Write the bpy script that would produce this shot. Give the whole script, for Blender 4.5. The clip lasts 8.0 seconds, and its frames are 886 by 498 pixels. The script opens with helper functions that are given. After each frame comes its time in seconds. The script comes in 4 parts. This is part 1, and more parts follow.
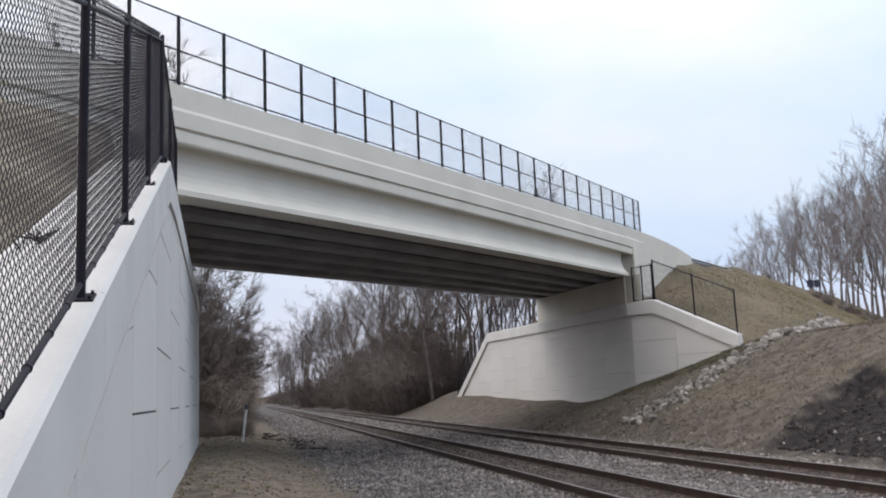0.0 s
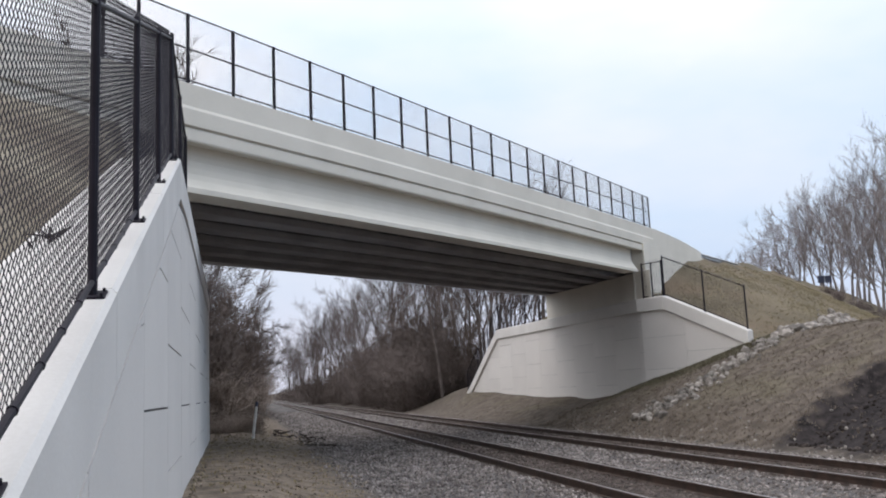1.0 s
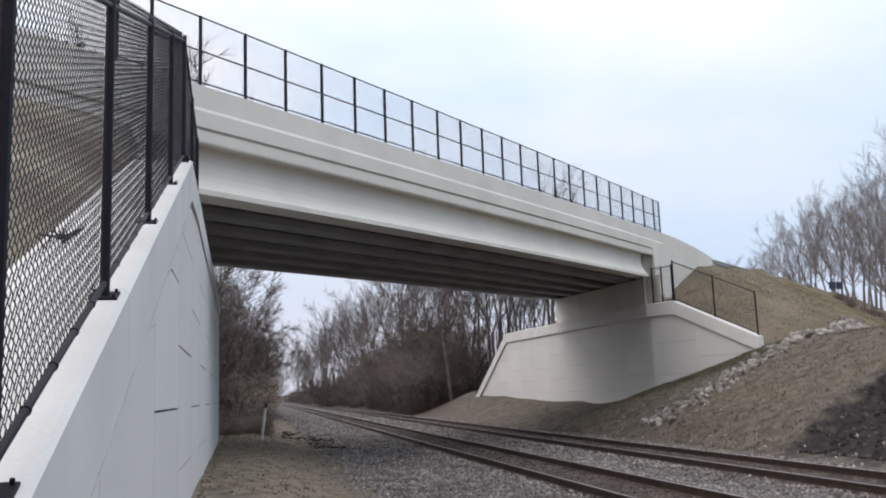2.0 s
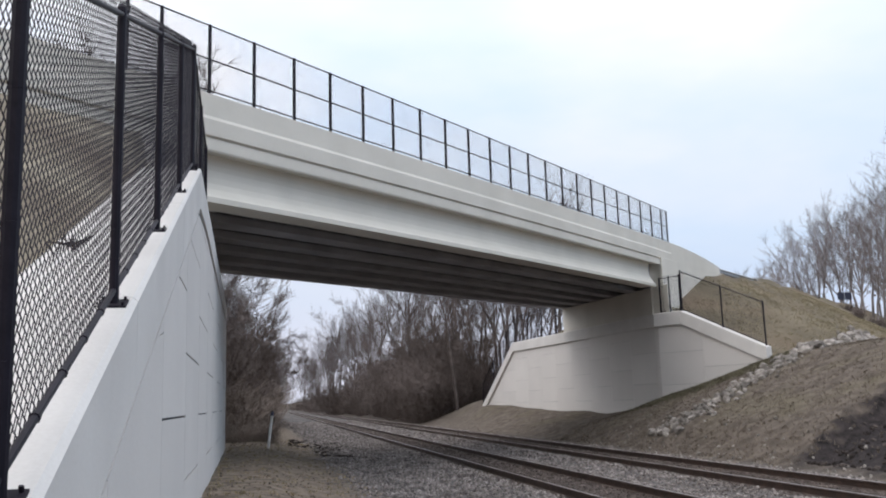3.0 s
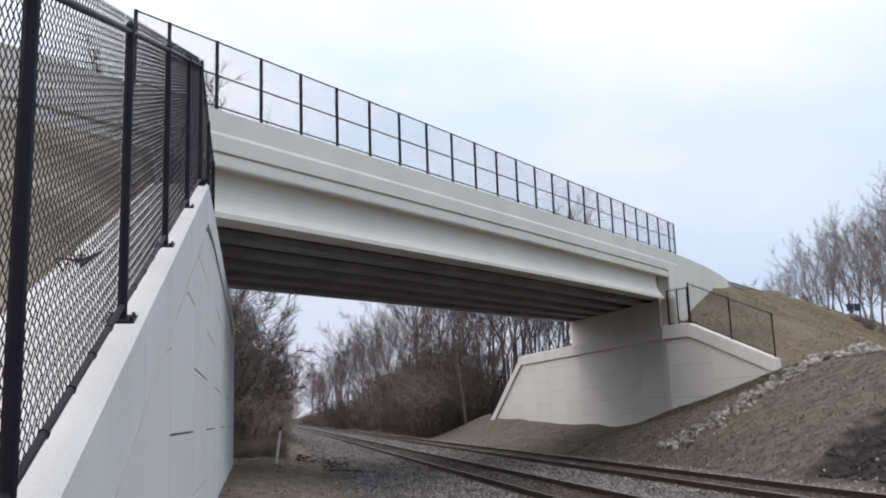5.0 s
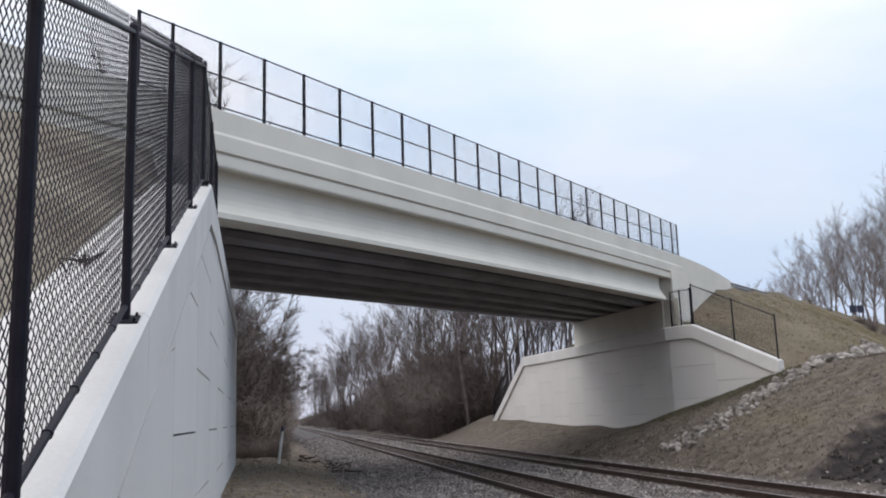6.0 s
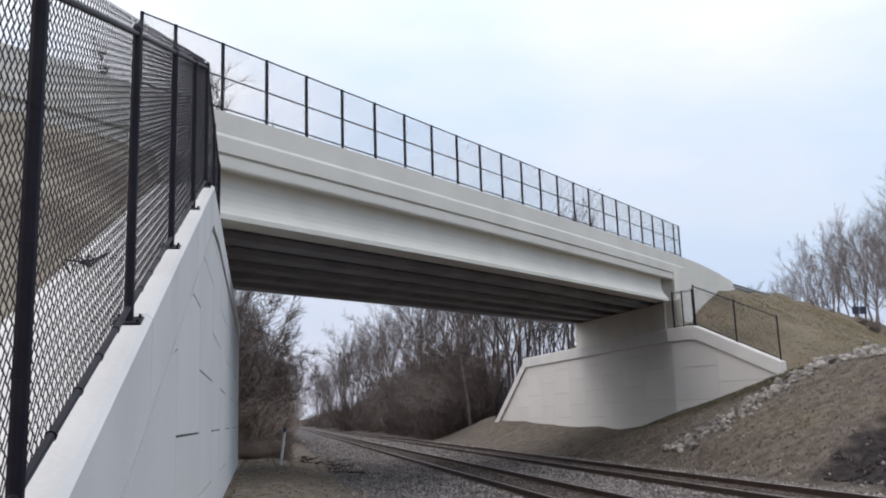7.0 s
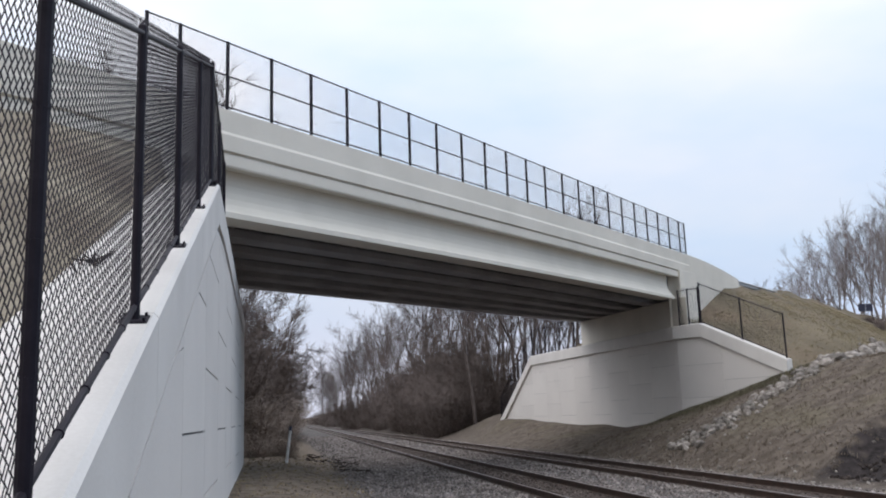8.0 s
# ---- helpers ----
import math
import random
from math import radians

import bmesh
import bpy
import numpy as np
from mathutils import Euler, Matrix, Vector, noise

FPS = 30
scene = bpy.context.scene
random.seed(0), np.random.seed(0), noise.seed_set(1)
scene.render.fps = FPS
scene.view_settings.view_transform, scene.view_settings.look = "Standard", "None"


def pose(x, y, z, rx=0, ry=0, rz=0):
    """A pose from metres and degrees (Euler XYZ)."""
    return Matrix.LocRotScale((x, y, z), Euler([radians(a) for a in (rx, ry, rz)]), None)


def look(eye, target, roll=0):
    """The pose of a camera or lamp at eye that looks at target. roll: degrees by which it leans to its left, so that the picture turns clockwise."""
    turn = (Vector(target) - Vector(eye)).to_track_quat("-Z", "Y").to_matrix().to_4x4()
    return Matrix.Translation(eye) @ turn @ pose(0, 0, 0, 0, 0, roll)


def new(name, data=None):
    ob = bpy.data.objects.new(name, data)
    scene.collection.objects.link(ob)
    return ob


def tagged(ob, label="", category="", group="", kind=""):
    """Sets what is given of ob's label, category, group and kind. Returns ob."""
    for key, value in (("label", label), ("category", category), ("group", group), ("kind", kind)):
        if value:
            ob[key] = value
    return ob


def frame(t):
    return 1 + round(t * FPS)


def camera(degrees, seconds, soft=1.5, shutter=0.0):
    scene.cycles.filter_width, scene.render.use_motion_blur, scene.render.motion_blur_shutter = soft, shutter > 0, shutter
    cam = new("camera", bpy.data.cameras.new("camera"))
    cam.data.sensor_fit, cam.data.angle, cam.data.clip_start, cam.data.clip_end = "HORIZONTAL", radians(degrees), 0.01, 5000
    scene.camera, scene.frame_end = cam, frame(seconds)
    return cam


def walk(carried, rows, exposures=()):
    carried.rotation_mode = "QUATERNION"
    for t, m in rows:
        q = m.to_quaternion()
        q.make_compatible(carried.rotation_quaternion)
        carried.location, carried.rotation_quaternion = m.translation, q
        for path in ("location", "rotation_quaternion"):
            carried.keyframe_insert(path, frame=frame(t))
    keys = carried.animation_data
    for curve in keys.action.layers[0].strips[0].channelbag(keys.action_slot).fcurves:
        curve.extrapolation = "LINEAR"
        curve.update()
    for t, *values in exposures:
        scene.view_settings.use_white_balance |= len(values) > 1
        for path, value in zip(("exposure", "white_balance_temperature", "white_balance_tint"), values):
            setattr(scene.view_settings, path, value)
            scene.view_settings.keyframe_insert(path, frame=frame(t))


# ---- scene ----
# ---- camera ----
cam = camera(52.2, 8.0, soft=1.95)
# seconds, place, and turn in degrees: a hand-held pan that hardly leaves its spot
ROWS = [
    (0.0, 0.020, 0.011, 1.777, 98.969, 2.517, -12.343), (0.5, 0.017, 0.010, 1.777, 98.871, 2.455, -12.074),
    (1.0, 0.014, 0.009, 1.776, 98.788, 2.602, -11.746), (1.5, 0.010, 0.008, 1.777, 98.843, 2.360, -11.470),
    (3.0, -0.001, 0.001, 1.782, 99.568, 1.759, -10.799), (3.5, -0.001, 0.000, 1.781, 99.830, 1.824, -10.591),
    (4.0, 0.000, 0.000, 1.780, 100.112, 1.986, -10.498), (4.5, -0.001, -0.002, 1.782, 100.351, 2.063, -10.377),
    (6.0, -0.005, -0.002, 1.784, 100.502, 1.900, -10.148), (6.5, -0.008, -0.003, 1.785, 100.532, 1.881, -10.095),
    (7.0, -0.011, -0.002, 1.787, 100.571, 1.857, -10.025), (7.5, -0.012, -0.003, 1.787, 100.584, 1.936, -9.866),
    (8.0, -0.014, -0.002, 1.785, 100.467, 1.939, -9.692),
]
walk(cam, [(t, pose(*row)) for t, *row in ROWS], [(0.0, 0.0, 6400, 13), (4.5, 0.0, 6400, 13), (6.0, -0.08, 6320, 13), (8.0, -0.08, 6320, 13)])

# ---- world and light: a bright overcast sky ----
world = bpy.data.worlds.new("overcast_sky")
scene.world = world
world.use_nodes = True
wn, wl = world.node_tree.nodes, world.node_tree.links
wn.clear()
sky = wn.new("ShaderNodeTexSky")
sky.sky_type, sky.sun_disc = "NISHITA", False
sky.sun_elevation, sky.sun_rotation = radians(33), radians(-127)
sky.air_density, sky.dust_density = 1.0, 2.0
wtc = wn.new("ShaderNodeTexCoord")
wmap = wn.new("ShaderNodeMapping")
wmap.inputs["Scale"].default_value = (1.0, 1.0, 2.6)
wnoise = wn.new("ShaderNodeTexNoise")
wnoise.inputs["Scale"].default_value, wnoise.inputs["Detail"].default_value = 1.6, 5.0
wramp = wn.new("ShaderNodeValToRGB")
wramp.color_ramp.elements[0].position, wramp.color_ramp.elements[0].color = 0.46, (4.75, 7.3, 10.3, 1)
wramp.color_ramp.elements[1].position, wramp.color_ramp.elements[1].color = 0.86, (9.55, 9.75, 10.05, 1)
wmix = wn.new("ShaderNodeMix")
wmix.data_type = "RGBA"
wmix.inputs[0].default_value = 0.88
# an overcast sky grows brighter towards the zenith
wsep = wn.new("ShaderNodeSeparateXYZ")
wpow = wn.new("ShaderNodeMath")
wpow.operation = "POWER"
wpow.inputs[1].default_value = 2.0
wgrad = wn.new("ShaderNodeMapRange")
wgrad.inputs[1].default_value, wgrad.inputs[2].default_value = 0.0, 1.0
wgrad.inputs[3].default_value, wgrad.inputs[4].default_value = 0.095, 0.285
wbg, wout = wn.new("ShaderNodeBackground"), wn.new("ShaderNodeOutputWorld")
wl.new(wtc.outputs["Generated"], wmap.inputs["Vector"])
wl.new(wtc.outputs["Generated"], wsep.inputs[0])
wl.new(wsep.outputs[2], wpow.inputs[0])
wl.new(wpow.outputs[0], wgrad.inputs[0])
wl.new(wgrad.outputs[0], wbg.inputs["Strength"])
wl.new(wmap.outputs["Vector"], wnoise.inputs["Vector"])
wsum = wn.new("ShaderNodeMath")
wsum.operation = "MULTIPLY_ADD"
wsum.inputs[1].default_value = 0.45
wl.new(wsep.outputs[2], wsum.inputs[0])
wl.new(wnoise.outputs[0], wsum.inputs[2])
# thicker, whiter cloud towards the west
wwest = wn.new("ShaderNodeMath")
wwest.operation = "MULTIPLY_ADD"
wwest.inputs[1].default_value = -0.16
wl.new(wsep.outputs[0], wwest.inputs[0])
wwadd = wn.new("ShaderNodeMath")
wwadd.operation = "ADD"
wwadd.inputs[1].default_value = 0.065
wl.new(wsum.outputs[0], wwest.inputs[2])
wl.new(wwest.outputs[0], wwadd.inputs[0])
wl.new(wwadd.outputs[0], wramp.inputs[0])
wl.new(sky.outputs[0], wmix.inputs[6])
wl.new(wramp.outputs[0], wmix.inputs[7])
whaze = wn.new("ShaderNodeMapRange")
whaze.inputs[1].default_value, whaze.inputs[2].default_value = 0.05, 0.17
whaze.inputs[3].default_value, whaze.inputs[4].default_value = 0.8, 0.0
wpale = wn.new("ShaderNodeMix")
wpale.data_type = "RGBA"
wpale.inputs[7].default_value = (8.3, 8.3, 9.2, 1)
wl.new(wsep.outputs[2], whaze.inputs[0])
wl.new(whaze.outputs[0], wpale.inputs[0])
wl.new(wmix.outputs[2], wpale.inputs[6])
wl.new(wpale.outputs[2], wbg.inputs[0])
wl.new(wbg.outputs[0], wout.inputs[0])
sun = new("sun", bpy.data.lights.new("sun", "SUN"))
sun.data.energy, sun.data.angle, sun.data.color = 0.7, radians(25), (1.0, 0.95, 0.88)
sun.matrix_world = look((-38, -20, 27), (0, 8, 0))


# ---- materials ----
def mat(name, col, col2=None, rough=0.85, scale=3.0, grain=60.0, bump=0.15, metal=0.0, spread=0.0, stain=None, detail=8.0, low=0.35, high=0.68, grain_mix=0.25, spec=None):
    """A surface with broad blotches from col to col2, a fine grain, and relief."""
    m = bpy.data.materials.new(name)
    m.use_nodes = True
    n, l = m.node_tree.nodes, m.node_tree.links
    b = n["Principled BSDF"]
    b.inputs["Roughness"].default_value, b.inputs["Metallic"].default_value = rough, metal
    b.inputs["Specular IOR Level"].default_value = spec if spec is not None else 0.12 if rough > 0.7 else 0.5
    col2 = col2 or tuple(c * 0.75 for c in col)
    tc = n.new("ShaderNodeTexCoord")
    geo = n.new("ShaderNodeNewGeometry")
    big = n.new("ShaderNodeTexNoise")
    big.inputs["Scale"].default_value, big.inputs["Detail"].default_value = scale, detail
    fine = n.new("ShaderNodeTexNoise")
    fine.inputs["Scale"].default_value, fine.inputs["Detail"].default_value = grain, 4.0
    l.new(geo.outputs["Position"], big.inputs["Vector"])
    l.new(geo.outputs["Position"], fine.inputs["Vector"])
    ramp = n.new("ShaderNodeValToRGB")
    ramp.color_ramp.elements[0].position, ramp.color_ramp.elements[0].color = low, (*col2, 1)
    ramp.color_ramp.elements[1].position, ramp.color_ramp.elements[1].color = high, (*col, 1)
    l.new(big.outputs[0], ramp.inputs[0])
    out = ramp.outputs[0]
    mx = n.new("ShaderNodeMix")
    mx.data_type, mx.blend_type = "RGBA", "OVERLAY"
    mx.inputs[0].default_value = grain_mix
    l.new(out, mx.inputs[6])
    l.new(fine.outputs[0], mx.inputs[7])
    out = mx.outputs[2]
    if stain:
        st = n.new("ShaderNodeMapping")
        st.inputs["Scale"].default_value = stain[1]
        sn = n.new("ShaderNodeTexNoise")
        sn.inputs["Scale"].default_value, sn.inputs["Detail"].default_value = 1.0, 6.0
        sr = n.new("ShaderNodeValToRGB")
        sr.color_ramp.elements[0].position, sr.color_ramp.elements[1].position = 0.5, 0.78
        sr.color_ramp.elements[1].color = (stain[2], stain[2], stain[2], 1)
        l.new(geo.outputs["Position"], st.inputs["Vector"])
        l.new(st.outputs[0], sn.inputs["Vector"])
        l.new(sn.outputs[0], sr.inputs[0])
        sm = n.new("ShaderNodeMix")
        sm.data_type = "RGBA"
        sm.inputs[7].default_value = (*stain[0], 1)
        l.new(sr.outputs[0], sm.inputs[0])
        l.new(out, sm.inputs[6])
        out = sm.outputs[2]
    if spread:
        oi = n.new("ShaderNodeObjectInfo")
        ri = n.new("ShaderNodeMath")
        ri.operation = "ADD"
        rf = n.new("ShaderNodeMath")
        rf.operation = "FRACT"
        l.new(oi.outputs["Random"], ri.inputs[0])
        l.new(geo.outputs["Random Per Island"], ri.inputs[1])
        l.new(ri.outputs[0], rf.inputs[0])
        mr = n.new("ShaderNodeMapRange")
        mr.inputs[3].default_value, mr.inputs[4].default_value = 1 - spread, 1 + spread
        l.new(rf.outputs[0], mr.inputs[0])
        hs = n.new("ShaderNodeHueSaturation")
        l.new(mr.outputs[0], hs.inputs["Value"])
        l.new(out, hs.inputs["Color"])
        out = hs.outputs[0]
    l.new(out, b.inputs["Base Color"])
    if bump:
        bp = n.new("ShaderNodeBump")
        bp.inputs["Strength"].default_value, bp.inputs["Distance"].default_value = bump, 0.02
        l.new(fine.outputs[0], bp.inputs["Height"])
        l.new(bp.outputs[0], b.inputs["Normal"])
    return m


M_CONC = mat("coated_concrete", (0.69, 0.655, 0.58), (0.615, 0.585, 0.515), 0.8, 0.5, 40, 0.05, stain=((0.42, 0.41, 0.37), (0.7, 0.7, 0.10), 0.14), grain_mix=0.12)
M_COPE = mat("coping_concrete", (0.655, 0.632, 0.598), (0.595, 0.573, 0.542), 0.8, 0.9, 50, 0.05, stain=((0.40, 0.39, 0.36), (0.9, 0.25, 0.5), 0.12), grain_mix=0.12)
M_PANEL = mat("panel_concrete", (0.645, 0.617, 0.581), (0.615, 0.589, 0.556), 0.82, 0.55, 45, 0.06, spread=0.03, stain=((0.36, 0.35, 0.32), (0.5, 0.5, 0.4), 0.05), grain_mix=0.14)
M_JOINT = mat("wall_joint", (0.42, 0.41, 0.39), (0.34, 0.33, 0.32), 0.95, 2, 40)
# near wall's joint colour, darker than the far wall's
M_JOINT_DARK = mat("dark_wall_joint", (0.17, 0.165, 0.16), (0.10, 0.097, 0.095), 0.95, 0.8, 40)
# darker grey than the outer faces: inner beams, deck, diaphragms, back walls
M_GREY = mat("grey_concrete", (0.395, 0.39, 0.40), (0.30, 0.296, 0.304), 0.9, 0.6, 30, 0.1)
M_ROADC = mat("asphalt", (0.06, 0.06, 0.06), (0.045, 0.045, 0.045), 0.95, 1, 60, 0.3)
M_BLACK = mat("black_vinyl_coating", (0.015, 0.012, 0.019), (0.009, 0.007, 0.012), 0.55, 6, 80, 0.03, spec=0.16)
M_RAIL = mat("rusty_rail_steel", (0.085, 0.055, 0.042), (0.05, 0.035, 0.028), 0.6, 4, 60, 0.15, metal=0.4)
M_RAILTOP = mat("worn_rail_head", (0.34, 0.31, 0.30), (0.22, 0.19, 0.18), 0.4, 5, 60, 0.05, metal=0.9)
M_TIE = mat("creosote_timber", (0.075, 0.058, 0.048), (0.04, 0.032, 0.027), 0.9, 5, 50, 0.4, spread=0.25)
M_STONE = mat("ballast_stone", (0.265, 0.238, 0.222), (0.135, 0.117, 0.106), 0.9, 2.0, 25, 0.2, spread=0.55)
M_STONED = mat("oil_stained_ballast", (0.15, 0.125, 0.112), (0.075, 0.06, 0.053), 0.9, 2.0, 25, 0.2, spread=0.5)
M_ROCK = mat("limestone_rock", (0.285, 0.262, 0.235), (0.13, 0.115, 0.102), 0.9, 3.5, 18, 0.5, spread=0.42)
M_BARK = mat("grey_bark", (0.135, 0.113, 0.105), (0.075, 0.062, 0.057), 0.95, 1.5, 20, 0.3, spread=0.3)
M_BARKP = mat("pale_bark", (0.25, 0.222, 0.215), (0.165, 0.145, 0.14), 0.95, 1.5, 20, 0.3, spread=0.2)
M_TWIG = mat("brown_twigs", (0.148, 0.121, 0.109), (0.09, 0.073, 0.066), 0.95, 0.6, 20, 0.0, spread=0.35)
M_STRAW = mat("dry_grass", (0.30, 0.235, 0.14), (0.17, 0.145, 0.075), 0.95, 0.5, 20, 0.0, spread=0.4)
M_WHITE = mat("white_marker_paint", (0.85, 0.84, 0.81), (0.6, 0.58, 0.54), 0.6, 6, 50, 0.02)
M_STEEL = mat("galvanised_steel", (0.42, 0.43, 0.45), (0.34, 0.35, 0.36), 0.5, 5, 50, 0.02, metal=0.7)
M_SIGN = mat("dark_sign_paint", (0.05, 0.06, 0.10), (0.04, 0.045, 0.08), 0.6, 5, 50, 0.02)


def ground_material(name):
    """Earth, gravel and dry grass: gravel along the tracks, dirt at the wall's foot, grass on the slopes."""
    m = bpy.data.materials.new(name)
    m.use_nodes = True
    n, l = m.node_tree.nodes, m.node_tree.links
    b = n["Principled BSDF"]
    b.inputs["Roughness"].default_value, b.inputs["Specular IOR Level"].default_value = 0.95, 0.1
    geo = n.new("ShaderNodeNewGeometry")
    sep = n.new("ShaderNodeSeparateXYZ")
    l.new(geo.outputs["Position"], sep.inputs[0])

    def noise_ramp(scale, a, c, lo=0.35, hi=0.65, detail=8.0):
        t = n.new("ShaderNodeTexNoise")
        t.inputs["Scale"].default_value, t.inputs["Detail"].default_value = scale, detail
        l.new(geo.outputs["Position"], t.inputs["Vector"])
        r = n.new("ShaderNodeValToRGB")
        r.color_ramp.elements[0].position, r.color_ramp.elements[0].color = lo, (*a, 1)
        r.color_ramp.elements[1].position, r.color_ramp.elements[1].color = hi, (*c, 1)
        l.new(t.outputs[0], r.inputs[0])
        return r.outputs[0], t.outputs[0]

    def band(x0, x1):
        wob = n.new("ShaderNodeTexNoise")
        wob.inputs["Scale"].default_value, wob.inputs["Detail"].default_value = 0.9, 6.0
        l.new(geo.outputs["Position"], wob.inputs["Vector"])
        ad = n.new("ShaderNodeMath")
        ad.operation = "MULTIPLY_ADD"
        ad.inputs[1].default_value = 2.4
        l.new(wob.outputs[0], ad.inputs[0])
        l.new(sep.outputs[0], ad.inputs[2])
        mr = n.new("ShaderNodeMapRange")
        mr.inputs[1].default_value, mr.inputs[2].default_value = x0 + 1.2, x1 + 1.2
        l.new(ad.outputs[0], mr.inputs[0])
        return mr.outputs[0]

    def mix(fac, a, c):
        x = n.new("ShaderNodeMix")
        x.data_type = "RGBA"
        l.new(fac, x.inputs[0])
        l.new(a, x.inputs[6])
        l.new(c, x.inputs[7])
        return x.outputs[2]

    dirt, _ = noise_ramp(3.4, (0.10, 0.081, 0.063), (0.222, 0.18, 0.14), 0.36, 0.64, 12.0)
    gravel, gh = noise_ramp(26, (0.055, 0.050, 0.048), (0.155, 0.142, 0.136), 0.38, 0.62)
    bank, bh = noise_ramp(2.2, (0.072, 0.059, 0.048), (0.142, 0.118, 0.097))
    c = mix(band(1.2, 2.6), dirt, gravel)
    c = mix(band(12.2, 13.0), c, bank)
    oil, _ = noise_ramp(11, (0.035, 0.028, 0.025), (0.095, 0.078, 0.068))
    for x0 in (5.87, 10.0):
        up, dn = n.new("ShaderNodeMapRange"), n.new("ShaderNodeMapRange")
        up.inputs[1].default_value, up.inputs[2].default_value = x0 - 0.25, x0 + 0.05
        dn.inputs[1].default_value, dn.inputs[2].default_value = x0 + 1.76, x0 + 1.46
        l.new(sep.outputs[0], up.inputs[0])
        l.new(sep.outputs[0], dn.inputs[0])
        both = n.new("ShaderNodeMath")
        both.operation = "MULTIPLY"
        l.new(up.outputs[0], both.inputs[0])
        l.new(dn.outputs[0], both.inputs[1])
        c = mix(both.outputs[0], c, oil)
    moss, _ = noise_ramp(3, (0.085, 0.078, 0.042), (0.15, 0.135, 0.075))
    patch, _ = noise_ramp(0.38, (0, 0, 0), (0.35, 0.35, 0.35), 0.50, 0.66)
    gr = n.new("ShaderNodeMath")
    gr.operation = "MULTIPLY"
    l.new(patch, gr.inputs[0])
    l.new(band(13.6, 15.5), gr.inputs[1])
    c = mix(gr.outputs[0], c, moss)
    spk, _ = noise_ramp(9, (0, 0, 0), (0.45, 0.45, 0.45), 0.56, 0.74)
    straw, _ = noise_ramp(14, (0.13, 0.105, 0.072), (0.22, 0.18, 0.125))
    c = mix(spk, c, straw)
    # dark bare soil of the eroded cut
    soil, _ = noise_ramp(5, (0.014, 0.012, 0.012), (0.046, 0.039, 0.038), 0.35, 0.7)
    e1 = n.new("ShaderNodeMath")
    e1.operation = "MULTIPLY_ADD"
    e1.inputs[1].default_value, e1.inputs[2].default_value = 0.3, 21.6 - 13.6 * 0.3 + 0.3
    l.new(sep.outputs[0], e1.inputs[0])
    e2 = n.new("ShaderNodeMath")
    e2.operation = "SUBTRACT"
    l.new(e1.outputs[0], e2.inputs[0])
    l.new(sep.outputs[1], e2.inputs[1])
    wob = n.new("ShaderNodeTexNoise")
    wob.inputs["Scale"].default_value, wob.inputs["Detail"].default_value = 1.2, 7.0
    l.new(geo.outputs["Position"], wob.inputs["Vector"])
    e3 = n.new("ShaderNodeMath")
    e3.operation = "MULTIPLY_ADD"
    e3.inputs[1].default_value = 3.0
    l.new(wob.outputs[0], e3.inputs[0])
    l.new(e2.outputs[0], e3.inputs[2])
    em = n.new("ShaderNodeMapRange")
    em.inputs[1].default_value, em.inputs[2].default_value = 1.0, 1.6
    l.new(e3.outputs[0], em.inputs[0])
    ex = n.new("ShaderNodeMath")
    ex.operation = "MULTIPLY"
    l.new(em.outputs[0], ex.inputs[0])
    l.new(band(12.8, 13.6), ex.inputs[1])
    top = n.new("ShaderNodeMath")
    top.operation = "SUBTRACT"
    top.inputs[0].default_value = 1.0
    l.new(band(17.0, 17.6), top.inputs[1])
    ey = n.new("ShaderNodeMath")
    ey.operation = "MULTIPLY"
    l.new(ex.outputs[0], ey.inputs[0])
    l.new(top.outputs[0], ey.inputs[1])
    ex = ey
    c = mix(ex.outputs[0], c, soil)
    # leaf litter under the woods
    lit = n.new("ShaderNodeMapRange")
    lit.inputs[1].default_value, lit.inputs[2].default_value = 68, 84
    l.new(sep.outputs[1], lit.inputs[0])
    bed = n.new("ShaderNodeMath")
    bed.operation = "SUBTRACT"
    l.new(band(2.0, 3.0), bed.inputs[0])
    l.new(band(12.6, 13.4), bed.inputs[1])
    off = n.new("ShaderNodeMath")
    off.operation = "SUBTRACT"
    off.inputs[0].default_value = 1.0
    l.new(bed.outputs[0], off.inputs[1])
    woods = n.new("ShaderNodeMath")
    woods.operation = "MULTIPLY"
    l.new(lit.outputs[0], woods.inputs[0])
    l.new(off.outputs[0], woods.inputs[1])
    litter, _ = noise_ramp(1.8, (0.035, 0.028, 0.024), (0.085, 0.070, 0.060))
    c = mix(woods.outputs[0], c, litter)
    l.new(c, b.inputs["Base Color"])
    bp = n.new("ShaderNodeBump")
    bp.inputs["Strength"].default_value, bp.inputs["Distance"].default_value = 0.6, 0.04
    l.new(gh, bp.inputs["Height"])
    l.new(bp.outputs[0], b.inputs["Normal"])
    return m


M_GROUND = ground_material("track_side_ground")
M_GRASS = mat("embankment_grass", (0.168, 0.139, 0.098), (0.10, 0.085, 0.06), 0.95, 0.45, 14, 0.4, stain=((0.16, 0.12, 0.085), (0.25, 0.25, 0.6), 0.9), grain_mix=0.35)
M_FILL = mat("pale_gravel_fill", (0.27, 0.24, 0.185), (0.14, 0.115, 0.088), 0.95, 0.35, 20, 0.5, grain_mix=0.5)


# ---- mesh helpers ----
def mesh_of(name, verts, faces, material, smooth=False):
    me = bpy.data.meshes.new(name)
    me.from_pydata([tuple(v) for v in verts], [], faces)
    me.materials.append(material)
    me.update()
    if smooth:
        me.polygons.foreach_set("use_smooth", [True] * len(me.polygons))
    return me


